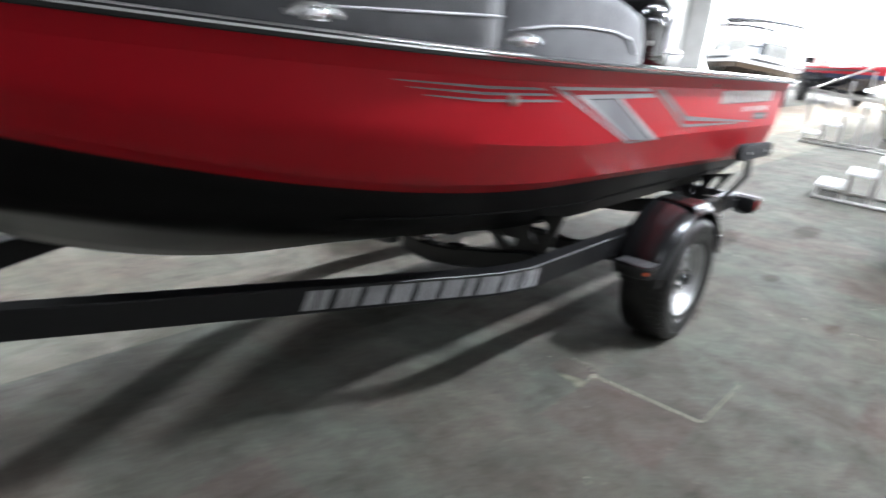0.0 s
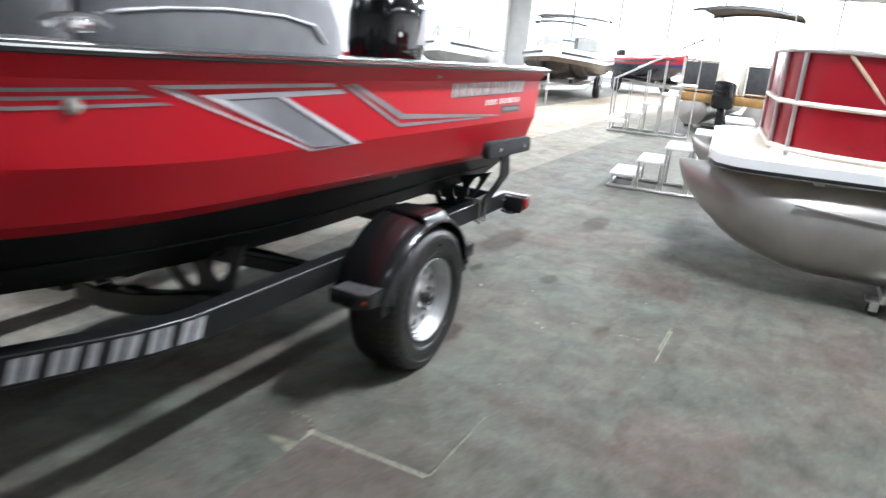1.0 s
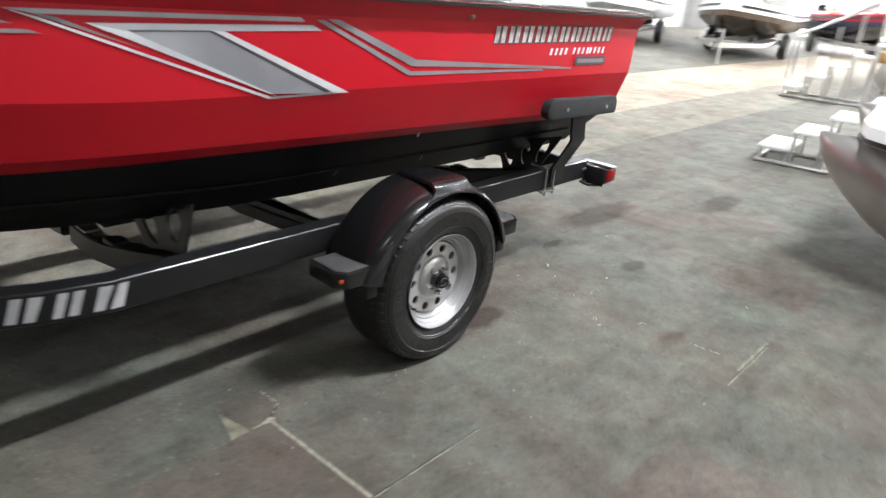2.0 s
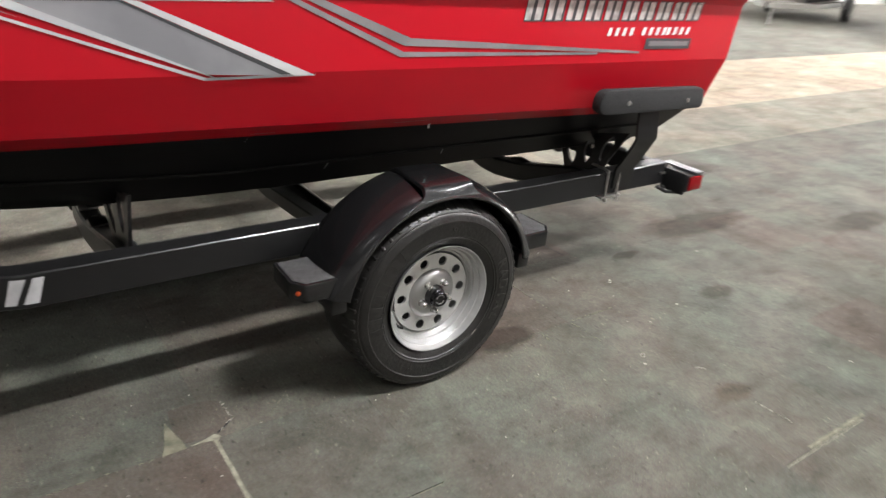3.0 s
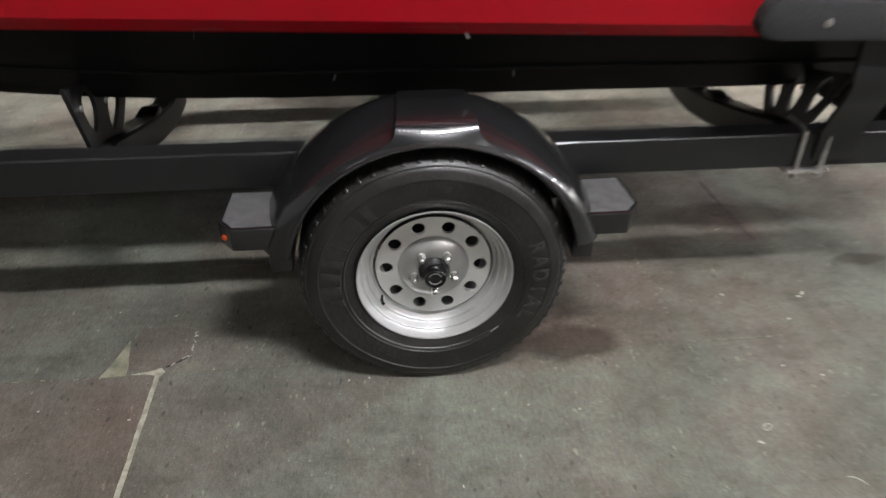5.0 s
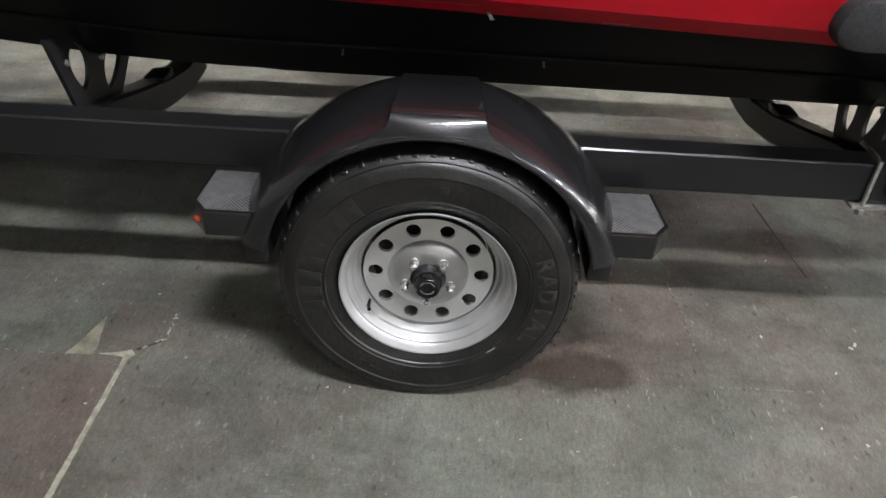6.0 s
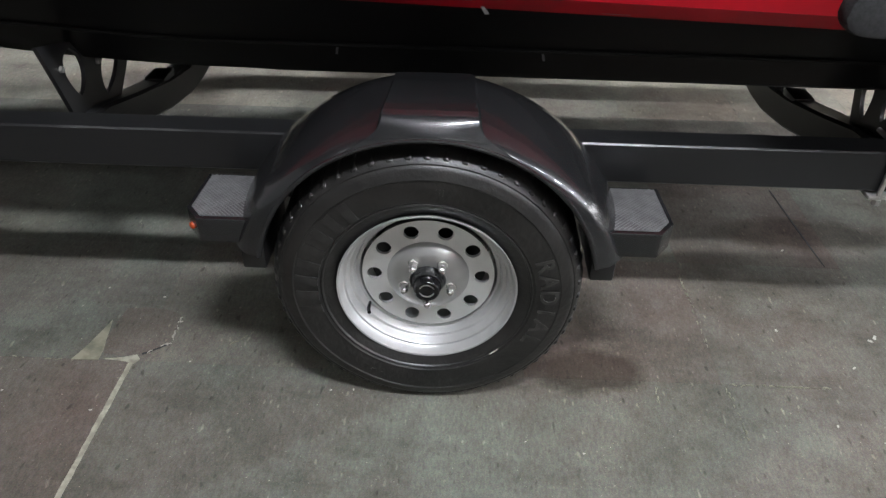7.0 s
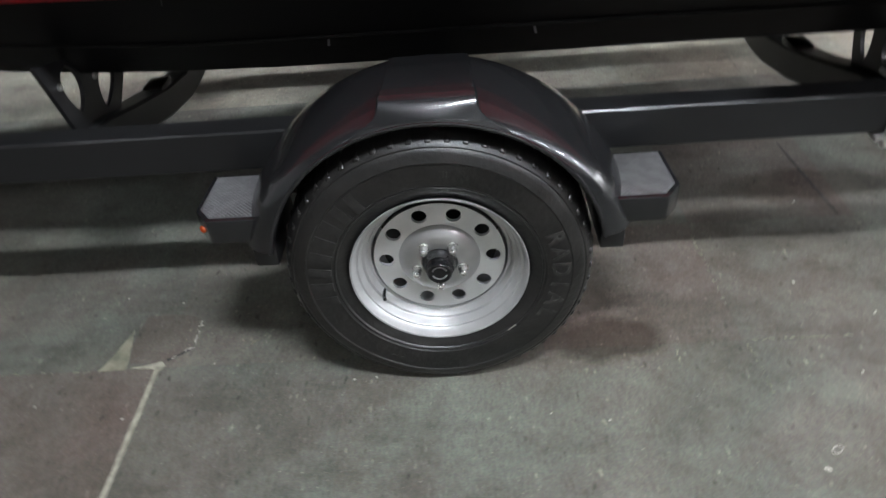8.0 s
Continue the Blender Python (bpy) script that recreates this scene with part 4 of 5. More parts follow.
part("keel_roller", tube([(1.25, YC - 0.1, 0.40), (1.25, YC + 0.1, 0.40)], 0.03, 12), RUBBER, trailer)
part("jack_post", moved(tube([(-4.0, YC - 0.1, 0.0), (-4.0, YC - 0.1, 0.85)], 0.03, 12), Matrix()), ZINC, trailer)
part("winch_post", box(-4.02, -3.94, YC - 0.04, YC + 0.04, 0.57, 1.15, 0.005), TRAILER, trailer)
part("coupler", box(-4.85, -4.55, YC - 0.05, YC + 0.05, 0.48, 0.58, 0.02), ZINC, trailer)

# ---------------------------------------------------------------- boat fittings
def block(rows_spec, name, mat, parent, label=""):
    """A moulded body through rounded cross sections: (x, y0, y1, z0, z1, r)."""
    rows = []
    for x, y0, y1, z0, z1, r in rows_spec:
        ring = []
        for cy, cz, a0 in ((y1 - r, z1 - r, 0), (y0 + r, z1 - r, 90)):
            for k in range(5):
                a = radians(a0 + 22.5 * k)
                ring.append((x, cy + r * math.cos(a), cz + r * math.sin(a)))
        ring = [(x, y1, z0)] + ring + [(x, y0, z0)]
        rows.append(ring)
    b = loft(rows)
    b.verts.ensure_lookup_table()
    n = len(rows[0])
    b.faces.new([b.verts[k] for k in range(n)])
    b.faces.new([b.verts[len(b.verts) - n + k] for k in range(n)][::-1])
    return part(name, b, mat, parent, label)


for y0, y1 in ((0.36, 0.74), (2 * YC - 0.74, 2 * YC - 0.36)):
    block([(-1.42, y0 + 0.03, y1, 1.1, 1.62, 0.06), (-1.36, y0, y1, 1.1, 1.71, 0.07), (-1.1, y0 - 0.01, y1, 1.1, 1.73, 0.07), (-0.6, y0 - 0.01, y1, 1.1, 1.70, 0.07), (-0.32, y0, y1, 1.1, 1.64, 0.07), (-0.23, y0 + 0.02, y1, 1.1, 1.56, 0.08), (-0.17, y0 + 0.04, y1, 1.1, 1.42, 0.05)], "side_console", GREY_PANEL, boat, "grey moulded side console")
block([(-2.75, 0.66, 1.15, 1.25, 1.62, 0.07), (-2.6, 0.56, 1.15, 1.25, 1.74, 0.07), (-1.6, 0.36, 1.15, 1.25, 1.78, 0.06), (-1.47, 0.36, 1.15, 1.25, 1.74, 0.06), (-1.44, 0.38, 1.15, 1.25, 1.5, 0.05)], "console", DARK_PANEL, boat, "charcoal helm console")
# highlights along the console creases, modelled as thin pale tubes
part("console_highlight", tube([(-1.38, 0.372, 1.50), (-1.30, 0.352, 1.515), (-1.165, 0.347, 1.53), (-0.92, 0.346, 1.543), (-0.634, 0.346, 1.539), (-0.45, 0.348, 1.515), (-0.37, 0.354, 1.45)], 0.005, 8), LIGHT_DECAL, boat, "pale tube drawn as the console's crease highlight")
part("console_highlight", tube([(-2.2, 0.485, 1.515), (-1.96, 0.432, 1.524), (-1.60, 0.357, 1.54), (-1.47, 0.357, 1.543)], 0.005, 8), LIGHT_DECAL, boat, "pale tube drawn as the console's crease highlight")
part("windshield_rail", tube([(-2.5, 0.52, 1.76), (-1.62, 0.36, 1.80), (-1.5, 0.38, 1.77)], 0.012, 8), CHROME, boat)
for x in (-1.58, -2.35):
    y, z = YC - sect(x)[0][0] + 0.05, sect(x)[0][1] + 0.052
    c = tube([(x - 0.085, y, z + 0.012), (x - 0.05, y, z + 0.03), (x, y, z + 0.034), (x + 0.05, y, z + 0.03), (x + 0.085, y, z + 0.012)], 0.011, 8)
    box(x - 0.03, x + 0.03, y - 0.018, y + 0.018, z - 0.004, z + 0.03, 0.006, bm=c)
    part("cleat", c, CHROME, boat, "polished pull-up mooring cleat")

motor = thing("outboard_motor", "black outboard motor with silver side graphic on the transom", "motor")
MX, MY = 1.56, YC
cowl_rows = []
for z, l0, l1, w in ((1.22, -0.20, 0.16, 0.15), (1.27, -0.30, 0.21, 0.19), (1.42, -0.32, 0.24, 0.205), (1.62, -0.32, 0.25, 0.20), (1.76, -0.28, 0.23, 0.175), (1.83, -0.18, 0.16, 0.12), (1.845, -0.1, 0.1, 0.06)):
    ring = []
    for k in range(24):
        a = 2 * math.pi * k / 24
        c, sn = math.cos(a), math.sin(a)
        ring.append((MX + (l0 + l1) / 2 + (l1 - l0) / 2 * math.copysign(abs(c) ** 0.6, c), MY + w * math.copysign(abs(sn) ** 0.6, sn), z))
    cowl_rows.append(ring)
cw = loft(cowl_rows, closed=True)
cw.verts.ensure_lookup_table()
cw.faces.new([cw.verts[k] for k in range(24)])
cw.faces.new([cw.verts[len(cw.verts) - 24 + k] for k in range(24)])
part("cowl", cw, HUB_BLACK, motor)
part("midsection", box(MX + 0.10, MX + 0.24, MY - 0.09, MY + 0.09, 0.62, 1.24, 0.03), HUB_BLACK, motor)
part("gearcase", lathe([(-0.25, 0.01), (-0.2, 0.05), (0.0, 0.06), (0.18, 0.05), (0.24, 0.03)], 20, axis="x"), HUB_BLACK, motor).location = (MX + 0.2, MY, 0.46)
part("cavitation_plate", box(MX + 0.05, MX + 0.45, MY - 0.1, MY + 0.1, 0.61, 0.63, 0.005), HUB_BLACK, motor)
part("lower_leg", prism([(MX + 0.1, 0.66), (MX + 0.3, 0.66), (MX + 0.27, 0.3), (MX + 0.18, 0.3)], "y", MY - 0.025, MY + 0.025, 0.01), HUB_BLACK, motor)
part("transom_bracket", box(1.50, MX + 0.12, MY - 0.12, MY + 0.12, 0.95, 1.36, 0.02), TRIM_BLACK, motor)
part("side_graphic", prism([(MX + 0.0, 1.44), (MX + 0.08, 1.66), (MX + 0.17, 1.70), (MX + 0.13, 1.44)], "y", MY - 0.2075, MY - 0.195, 0.001), SILVER_DECAL, motor)
part("latch", moved(lathe([(0.0, 0.018), (-0.01, 0.016), (-0.012, 0.0)], 14), Matrix.Translation((MX - 0.2, MY - 0.195, 1.5))), ZINC, motor)

# ---------------------------------------------------------------- the pontoon boat beside the aisle
PON = pose(2.44, -0.66, 0.0, 0, 0, 6.0)
pontoon = thing("pontoon_boat", "pontoon boat with red side panels and bare aluminium tubes", "boat", at=PON)


def pontoon_tube(xc, name):
    rows = []
    r0, zc = 0.325, 0.495
    for k in range(31):
        t = k / 30
        y = -t * 5.5 if t > 0.5 else -2.75 * (t / 0.5) ** 1.6
        s = clamp(-y / 1.05)
        top = 0.835
        grow = math.sin(s * math.pi / 2) ** 0.62
        bot = 0.80 - grow * (0.80 - (zc - r0))
        w = 0.012 + (r0 - 0.012) * math.sin(s * math.pi / 2) ** 0.75
        rows.append([(xc + w * math.cos(a) * (1 if math.sin(a) > -0.2 else 1), y, (top + bot) / 2 + (top - bot) / 2 * math.sin(a)) for a in [2 * math.pi * q / 28 for q in range(28)]])
    b = loft(rows, closed=True)
    b.verts.ensure_lookup_table()
    b.faces.new([b.verts[len(b.verts) - 28 + k] for k in range(28)])
    b.faces.new([b.verts[k] for k in range(28)])
    tb = part(name, b, PONTOON, pontoon)
    part("keel_strip", beam([(xc, -0.02, 0.79)] + [(xc, row[0][1], min(p[2] for p in row) - 0.004) for row in rows[4:]], 0.008, 0.012), PONTOON, tb)
    part("spray_strake", beam([(xc - r0 * 0.93, -0.75, 0.665), (xc - r0 * 0.97, -1.3, 0.62), (xc - r0 * 0.98, -5.4, 0.60)], 0.012, 0.006), ALU, tb)
    return tb


for xc in (0.0, 1.75):
    pontoon_tube(xc, "tube")
corner = [(-0.30, -5.5), (-0.30, -0.50), (-0.27, -0.36), (-0.16, -0.25), (0.05, -0.20), (1.8, -0.20), (2.05, -0.33), (2.1, -0.6), (2.1, -5.5)]
part("deck", prism(corner, "z", 0.86, 0.905, 0.004), CREAM, pontoon)
rim_path = [(x, y, 0.875) for x, y in corner]
part("deck_trim", beam(rim_path, 0.012, 0.05, bevel=0.004), WHITE_GEL, pontoon)
part("trim_line", beam([(x - (0.014 if x < 0 else 0), y + (0.012 if y > -0.9 else 0), 0.845) for x, y in corner], 0.006, 0.012), TRIM_BLACK, pontoon)
for k in range(9):
    part("cross_channel", box(-0.28, 2.06, -0.9 - 0.55 * k, -0.84 - 0.55 * k, 0.80, 0.86, 0.003), ALU, pontoon)
fence = [(0.02, -5.4), (0.02, -1.45), (0.06, -1.18), (0.16, -0.92), (0.34, -0.70), (0.60, -0.60), (1.75, -0.58)]
rows = [[(x, y, 0.96), (x, y, 1.62)] for x, y in fence]
rows2 = [[(x + 0.03, y - 0.03, 1.62), (x + 0.03, y - 0.03, 0.96)] for x, y in fence]
part("red_panel", loft([a + b for a, b in zip(rows, rows2)], closed=True), RED_WALL, pontoon, "glossy red side panel")
for z, r in ((0.945, 0.022), (1.27, 0.018), (1.63, 0.022)):
    part("fence_rail", tube([(x - 0.012, y + 0.012, z) for x, y in fence], r, 8), CREAM if z < 1.5 else ALU, pontoon)
for x, y in fence[4:]:
    part("fence_post", tube([(x - 0.012, y + 0.012, 0.9), (x - 0.012, y + 0.012, 1.63)], 0.016, 8), ALU, pontoon)
part("fence_brace", tube([(0.14, -0.93, 1.61), (-0.01, -1.5, 0.96)], 0.014, 8), TAN, pontoon)
block([(0.12, -5.3, -1.9, 1.60, 1.86, 0.10), (0.3, -5.3, -1.6, 1.60, 1.98, 0.12), (0.9, -5.3, -1.25, 1.60, 2.02, 0.12), (1.7, -5.3, -1.3, 1.6, 1.98, 0.12)], "boat_cover", CREAM, pontoon, "cream canvas cover bulging over the rails")
block([(0.5, -1.3, -0.9, 0.9, 1.05, 0.04), (1.6, -1.3, -0.9, 0.9, 1.05, 0.04)], "bow_seat", CREAM, pontoon)
dolly = thing("boat_dolly", "low steel dolly with swivel casters under the pontoon", "dolly")
for k, (x, y) in enumerate(((2.40, -2.03), (2.50, -3.3), (3.9, -2.2), (4.0, -3.4))):
    wheel_part = part("caster", moved(lathe([(-0.02, 0.015), (-0.02, 0.044), (-0.014, 0.048), (0.014, 0.048), (0.02, 0.044), (0.02, 0.015)], 24, axis="x"), pose(x, y, 0.049)), RUBBER, dolly)
    part("fork", box(x - 0.035, x - 0.028, y - 0.025, y + 0.03, 0.035, 0.108, 0.002), CHROME, wheel_part)
    part("fork", box(x + 0.028, x + 0.035, y - 0.025, y + 0.03, 0.035, 0.108, 0.002), CHROME, wheel_part)
    part("plate", box(x - 0.06, x + 0.06, y - 0.06, y + 0.06, 0.106, 0.113, 0.002), ZINC, wheel_part)
for y in (-2.1, -3.35):
    part("dolly_beam", box(2.3, 4.1, y - 0.05, y + 0.05, 0.113, 0.168, 0.004), ALU, dolly)

# ---------------------------------------------------------------- boarding steps


def boarding_steps(at, treads, rails, label, rise=0.2, run=0.3):
    st = thing("boarding_steps", label, "steps", "boarding steps", at=at)
    for k in range(treads):
        y, z = -run * k, rise * (k + 1)
        part("tread", box(-0.33, 0.33, y - run - 0.02, y, z - 0.035, z, 0.014), WHITE_PLASTIC, st, "white plastic tread")
        for x in (-0.31, 0.31):
            for dy in (-0.03, 0.01 - run):
                part("leg", tube([(x, y + dy, 0.03), (x, y + dy, z - 0.03)], 0.014, 8), ALU, st)
    for x in (-0.31, 0.31):
        part("foot_rail", tube([(x, 0.02, 0.022), (x, -run * treads, 0.022)], 0.020, 8), ALU, st)
        if rails:
            part("handrail", tube([(x, 0.0, 0.3), (x, 0.0, 1.0), (x, -run * treads, rise * treads + 0.85), (x, -run * treads, rise * treads)], 0.016, 8), ALU, st)
            for k in range(1, treads + 1):
                part("baluster", tube([(x, -run * k, rise * k), (x, -run * k, rise * k + 0.80)], 0.010, 8), ALU, st)
    for y in (0.0, -run * treads + 0.03):
        part("foot_tie", tube([(-0.31, y, 0.022), (0.31, y, 0.022)], 0.016, 8), ALU, st)
    return st


boarding_steps(pose(5.60, 0.52, 0, 0, 0, 6), 5, False, "low aluminium boarding steps with white treads", 0.18, 0.28)
boarding_steps(pose(11.3, 2.05, 0, 0, 0, 8), 5, True, "aluminium boarding steps with railings and white treads")

# ---------------------------------------------------------------- boats further back


def show_boat(at, label, length, beam_w, hull_mat, top_mat, canopy, group="boats on show"):
    """A runabout on a bunk trailer; its bow points along +x, keel line over y = 0."""
    bt = thing("runabout", label, "boat", group, at=at)
    n = 20
    rows_h, rows_t = [], []
    for k in range(n + 1):
        x = -length / 2 + length * k / n
        s = clamp((x + length * 0.05) / (length * 0.55))
        hb = beam_w / 2 * (1 - s**2.4)
        zc, zk, zg = 0.72 + 0.45 * s**1.6, 0.52 + 0.7 * s**2.6, 1.25 + 0.2 * s**1.5
        rows_h.append([(x, hb, zg - 0.22), (x, hb * 0.97, zg - 0.35), (x, hb * (0.86 - 0.2 * s), zc), (x, 0, zk), (x, -hb * (0.86 - 0.2 * s), zc), (x, -hb * 0.97, zg - 0.35), (x, -hb, zg - 0.22)])
        rows_t.append([(x, hb, zg - 0.22), (x, hb * 1.01, zg - 0.1), (x, hb * 0.96, zg), (x, hb * 0.7, zg + 0.06), (x, 0, zg + 0.10 if x > -length * 0.1 else zg - 0.2), (x, -hb * 0.7, zg + 0.06), (x, -hb * 0.96, zg), (x, -hb * 1.01, zg - 0.1), (x, -hb, zg - 0.22)])
    b = loft(rows_h)
    b.verts.ensure_lookup_table()
    b.faces.new([b.verts[k] for k in range(7)])
    part("hull", b, hull_mat, bt)
    b = loft(rows_t)
    b.verts.ensure_lookup_table()
    b.faces.new([b.verts[k] for k in range(9)])
    part("deck", b, top_mat, bt)
    part("rub_rail", beam([r[1] for r in rows_t[:-1]], 0.02, 0.03), TRIM_BLACK, bt)
    part("rub_rail", beam([r[-2] for r in rows_t[:-1]], 0.02, 0.03), TRIM_BLACK, bt)
    shield = [(length * 0.02, beam_w * 0.40, 1.36), (length * 0.12, beam_w * 0.30, 1.40), (length * 0.16, 0.0, 1.42), (length * 0.12, -beam_w * 0.30, 1.40), (length * 0.02, -beam_w * 0.40, 1.36)]
    part("windshield", loft([[p, (p[0] - 0.22, p[1] * 0.92, p[2] + 0.36)] for p in shield]), GLASS_DARK, bt)
    part("windshield_frame", tube([(p[0] - 0.22, p[1] * 0.92, p[2] + 0.36) for p in shield], 0.018, 6), ALU, bt)
    for yy in (-0.5, 0.5):
        sb = part("seat", box(-length * 0.16, -length * 0.08, yy - 0.25, yy + 0.25, 1.05, 1.72, 0.06), CREAM, bt)
        part("seat_base", box(-length * 0.16, -length * 0.02, yy - 0.25, yy + 0.25, 1.0, 1.3, 0.05), DARK_PANEL, sb)
    if canopy:
        w = beam_w * 0.46
        for x in (-length * 0.24, length * 0.02):
            part("canopy_bow", tube([(x * 0.4, w, 1.3), (x, w, 2.30), (x, w * 0.6, 2.40), (x, -w * 0.6, 2.40), (x, -w, 2.30), (x * 0.4, -w, 1.3)], 0.014, 6), ALU, bt)
        part("canopy", loft([[(x, w * c, 2.32 + 0.11 * (1 - c * c) + dz) for c in (-1, -0.6, 0, 0.6, 1)] for x, dz in ((-length * 0.26, -0.05), (-length * 0.24, 0.0), (-length * 0.1, 0.02), (length * 0.02, 0.0), (length * 0.04, -0.05))]), CANVAS, bt)
    part("engine_cowl", box(-length / 2 - 0.55, -length / 2 - 0.05, -0.2, 0.2, 0.95, 1.55, 0.09, seg=3), HUB_BLACK, bt)
    part("engine_leg", box(-length / 2 - 0.4, -length / 2 - 0.15, -0.07, 0.07, 0.35, 0.97, 0.03), HUB_BLACK, bt)
    tr = thing("show_trailer", "galvanised bunk trailer under a boat", "trailer", "trailers under show boats", at=at)
    for yy in (-0.8, 0.8):
        part("rail", box(-length * 0.45, length * 0.30, yy - 0.04, yy + 0.04, 0.38, 0.48, 0.005), ALU, tr)
        part("tongue_arm", beam([(length * 0.30, yy, 0.43), (length * 0.62, yy * 0.08, 0.43)], 0.04, 0.05), ALU, tr)
        part("bunk", box(-length * 0.42, length * 0.25, yy * 0.55 - 0.05, yy * 0.55 + 0.05, 0.48, 0.60, 0.005), CARPET_BLACK, tr)
        wx = -length * 0.12
        wh = part("wheel", moved(lathe([(-0.1, 0.15), (-0.1, 0.29), (-0.06, 0.33), (0.06, 0.33), (0.1, 0.29), (0.1, 0.15)], 28), pose(wx, yy * 1.25, 0.33)), RUBBER, tr)
        part("rim", moved(lathe([(-0.103, 0.0), (-0.08, 0.10), (-0.1, 0.19)], 24) if yy < 0 else lathe([(0.103, 0.0), (0.08, 0.10), (0.1, 0.19)], 24), pose(wx, yy * 1.25, 0.33)), ALU, wh)
        arch = [(wx - 0.42 * math.cos(radians(15 * k)), yy * 1.25, 0.33 + 0.42 * math.sin(radians(15 * k))) for k in range(13)]
        part("fender", beam(arch, 0.12, 0.008, up=(0, 1, 0)), TRAILER, tr)
    for x in (-length * 0.4, -length * 0.1, length * 0.2):
        part("crossmember", box(x - 0.04, x + 0.04, -0.8, 0.8, 0.36, 0.44, 0.004), ALU, tr)
    part("jack", tube([(length * 0.58, 0.1, 0.0), (length * 0.58, 0.1, 0.8)], 0.03, 8), ALU, tr)
    return bt


show_boat(pose(18.6, 5.5, 0, 0, 0, 190), "white runabout with bronze hull and black canopy on a trailer", 6.0, 2.5, BRONZE_HULL, WHITE_GEL, True)
show_boat(pose(18.2, 9.0, 0, 0, 0, 196), "white runabout with chrome rails on a trailer", 5.6, 2.3, WHITE_GEL, WHITE_GEL, False)
show_boat(pose(24.5, 7.8, 0, 0, 0, 195), "white open bow runabout on a trailer", 6.0, 2.4, WHITE_GEL, WHITE_GEL, True)
show_boat(pose(25.0, 4.2, 0, 0, 0, 215), "navy and red runabout on a trailer", 5.8, 2.3, NAVY_HULL, RED_WALL, False)

# second pontoon boat further down the aisle
p2 = thing("pontoon_boat", "tan trimmed pontoon boat with black panels and a canopy", "boat", at=pose(13.0, 0.15, 0, 0, 0, -3))
part("deck", box(0, 6.5, -0.98, 0.98, 0.62, 0.80, 0.01), YELLOW_WOOD, p2)
for y in (-0.65, 0.65):
    part("tube", moved(lathe([(0.0, 0.05), (0.05, 0.30), (5.6, 0.30), (6.6, 0.02)], 24, axis="x"), pose(0, y, 0.42)), PONTOON, p2)
part("tan_band", box(-0.03, 0.03, -0.98, 0.98, 0.66, 0.80, 0.006), YELLOW_WOOD, p2)
for y0, y1 in ((-0.95, -0.30), (0.25, 0.95)):
    part("dark_panel", box(0.02, 0.05, y0, y1, 0.88, 1.42, 0.006), DARK_PANEL, p2)
    part("panel_trim", tube([(0.02, y0, 1.45), (0.02, y1, 1.45)], 0.02, 8), TAN, p2)
    part("panel_trim", tube([(0.02, y0, 0.86), (0.02, y1, 0.86)], 0.02, 8), TAN, p2)
for y in (-0.95, -0.30, 0.25, 0.95):
    part("gate_post", tube([(0.02, y, 0.8), (0.02, y, 1.48)], 0.022, 8), CREAM, p2)
for y in (-0.96, 0.96):
    part("side_fence", box(0.1, 6.2, y - 0.02, y + 0.02, 0.86, 1.42, 0.006), DARK_PANEL, p2)
    part("canopy_leg", tube([(0.9, y, 1.4), (0.1, y, 2.45)], 0.016, 8), ALU, p2)
    part("canopy_leg", tube([(0.9, y, 1.4), (2.3, y, 2.45)], 0.016, 8), ALU, p2)
part("canopy", loft([[(x, 0.98 * c, 2.46 + 0.10 * (1 - c * c) + dz) for c in (-1, -0.5, 0, 0.5, 1)] for x, dz in ((-0.05, -0.06), (0.0, 0), (1.2, 0.03), (2.4, 0), (2.45, -0.06))]), CANVAS, p2)
for y in (-0.55, 0.55):
    part("lounge_seat", box(0.1, 0.8, y - 0.4, y + 0.4, 0.80, 1.38, 0.08), CREAM, p2)
part("motor_cowl", box(-0.65, -0.15, -0.2, 0.2, 0.55, 1.10, 0.09, seg=3), HUB_BLACK, p2)
part("motor_leg", box(-0.5, -0.25, -0.07, 0.07, 0.12, 0.58, 0.03), HUB_BLACK, p2)
for x in (1.0, 4.6):
    st = thing("boat_stand", "steel stand with rubber feet under a pontoon", "stand", "stands under pontoons")
    st.matrix_world = pose(13.0 + x, 0.15, 0)
    part("beam", box(-0.05, 0.05, -0.95, 0.95, 0.06, 0.13, 0.004), ALU, st)
    for y in (-0.8, 0.8):
        part("foot", box(-0.08, 0.08, y - 0.08, y + 0.08, 0.0, 0.06, 0.01), RUBBER, st)

# ---------------------------------------------------------------- the floor
slab = box(HALL_X0 - 0.2, HALL_X1 + 0.2, HALL_Y0 - 0.2, HALL_Y1 + 0.2, -0.2, -0.006)
floor = tagged(part("floor", slab, CONCRETE), "worn grey carpet-tile floor with stains and open seams", "floor", kind="structure")
PITCH, SEAM_X, SEAM_Y = 0.506, -0.765, 0.055


def tile_mesh(w, d, mat=CARPET):
    b = bmesh.new()
    lo = [b.verts.new((x, y, -0.006)) for x, y in ((0, 0), (w, 0), (w, d), (0, d))]
    e = 0.0002
    hi = [b.verts.new((x, y, 0.0)) for x, y in ((e, e), (w - e, e), (w - e, d - e), (e, d - e))]
    b.faces.new(hi)
    for k in range(4):
        b.faces.new((lo[k], lo[(k + 1) % 4], hi[(k + 1) % 4], hi[k]))
    me = bpy.data.meshes.new("carpet_tile")
    b.to_mesh(me)
    b.free()
    me.materials.append(mat)
    return me


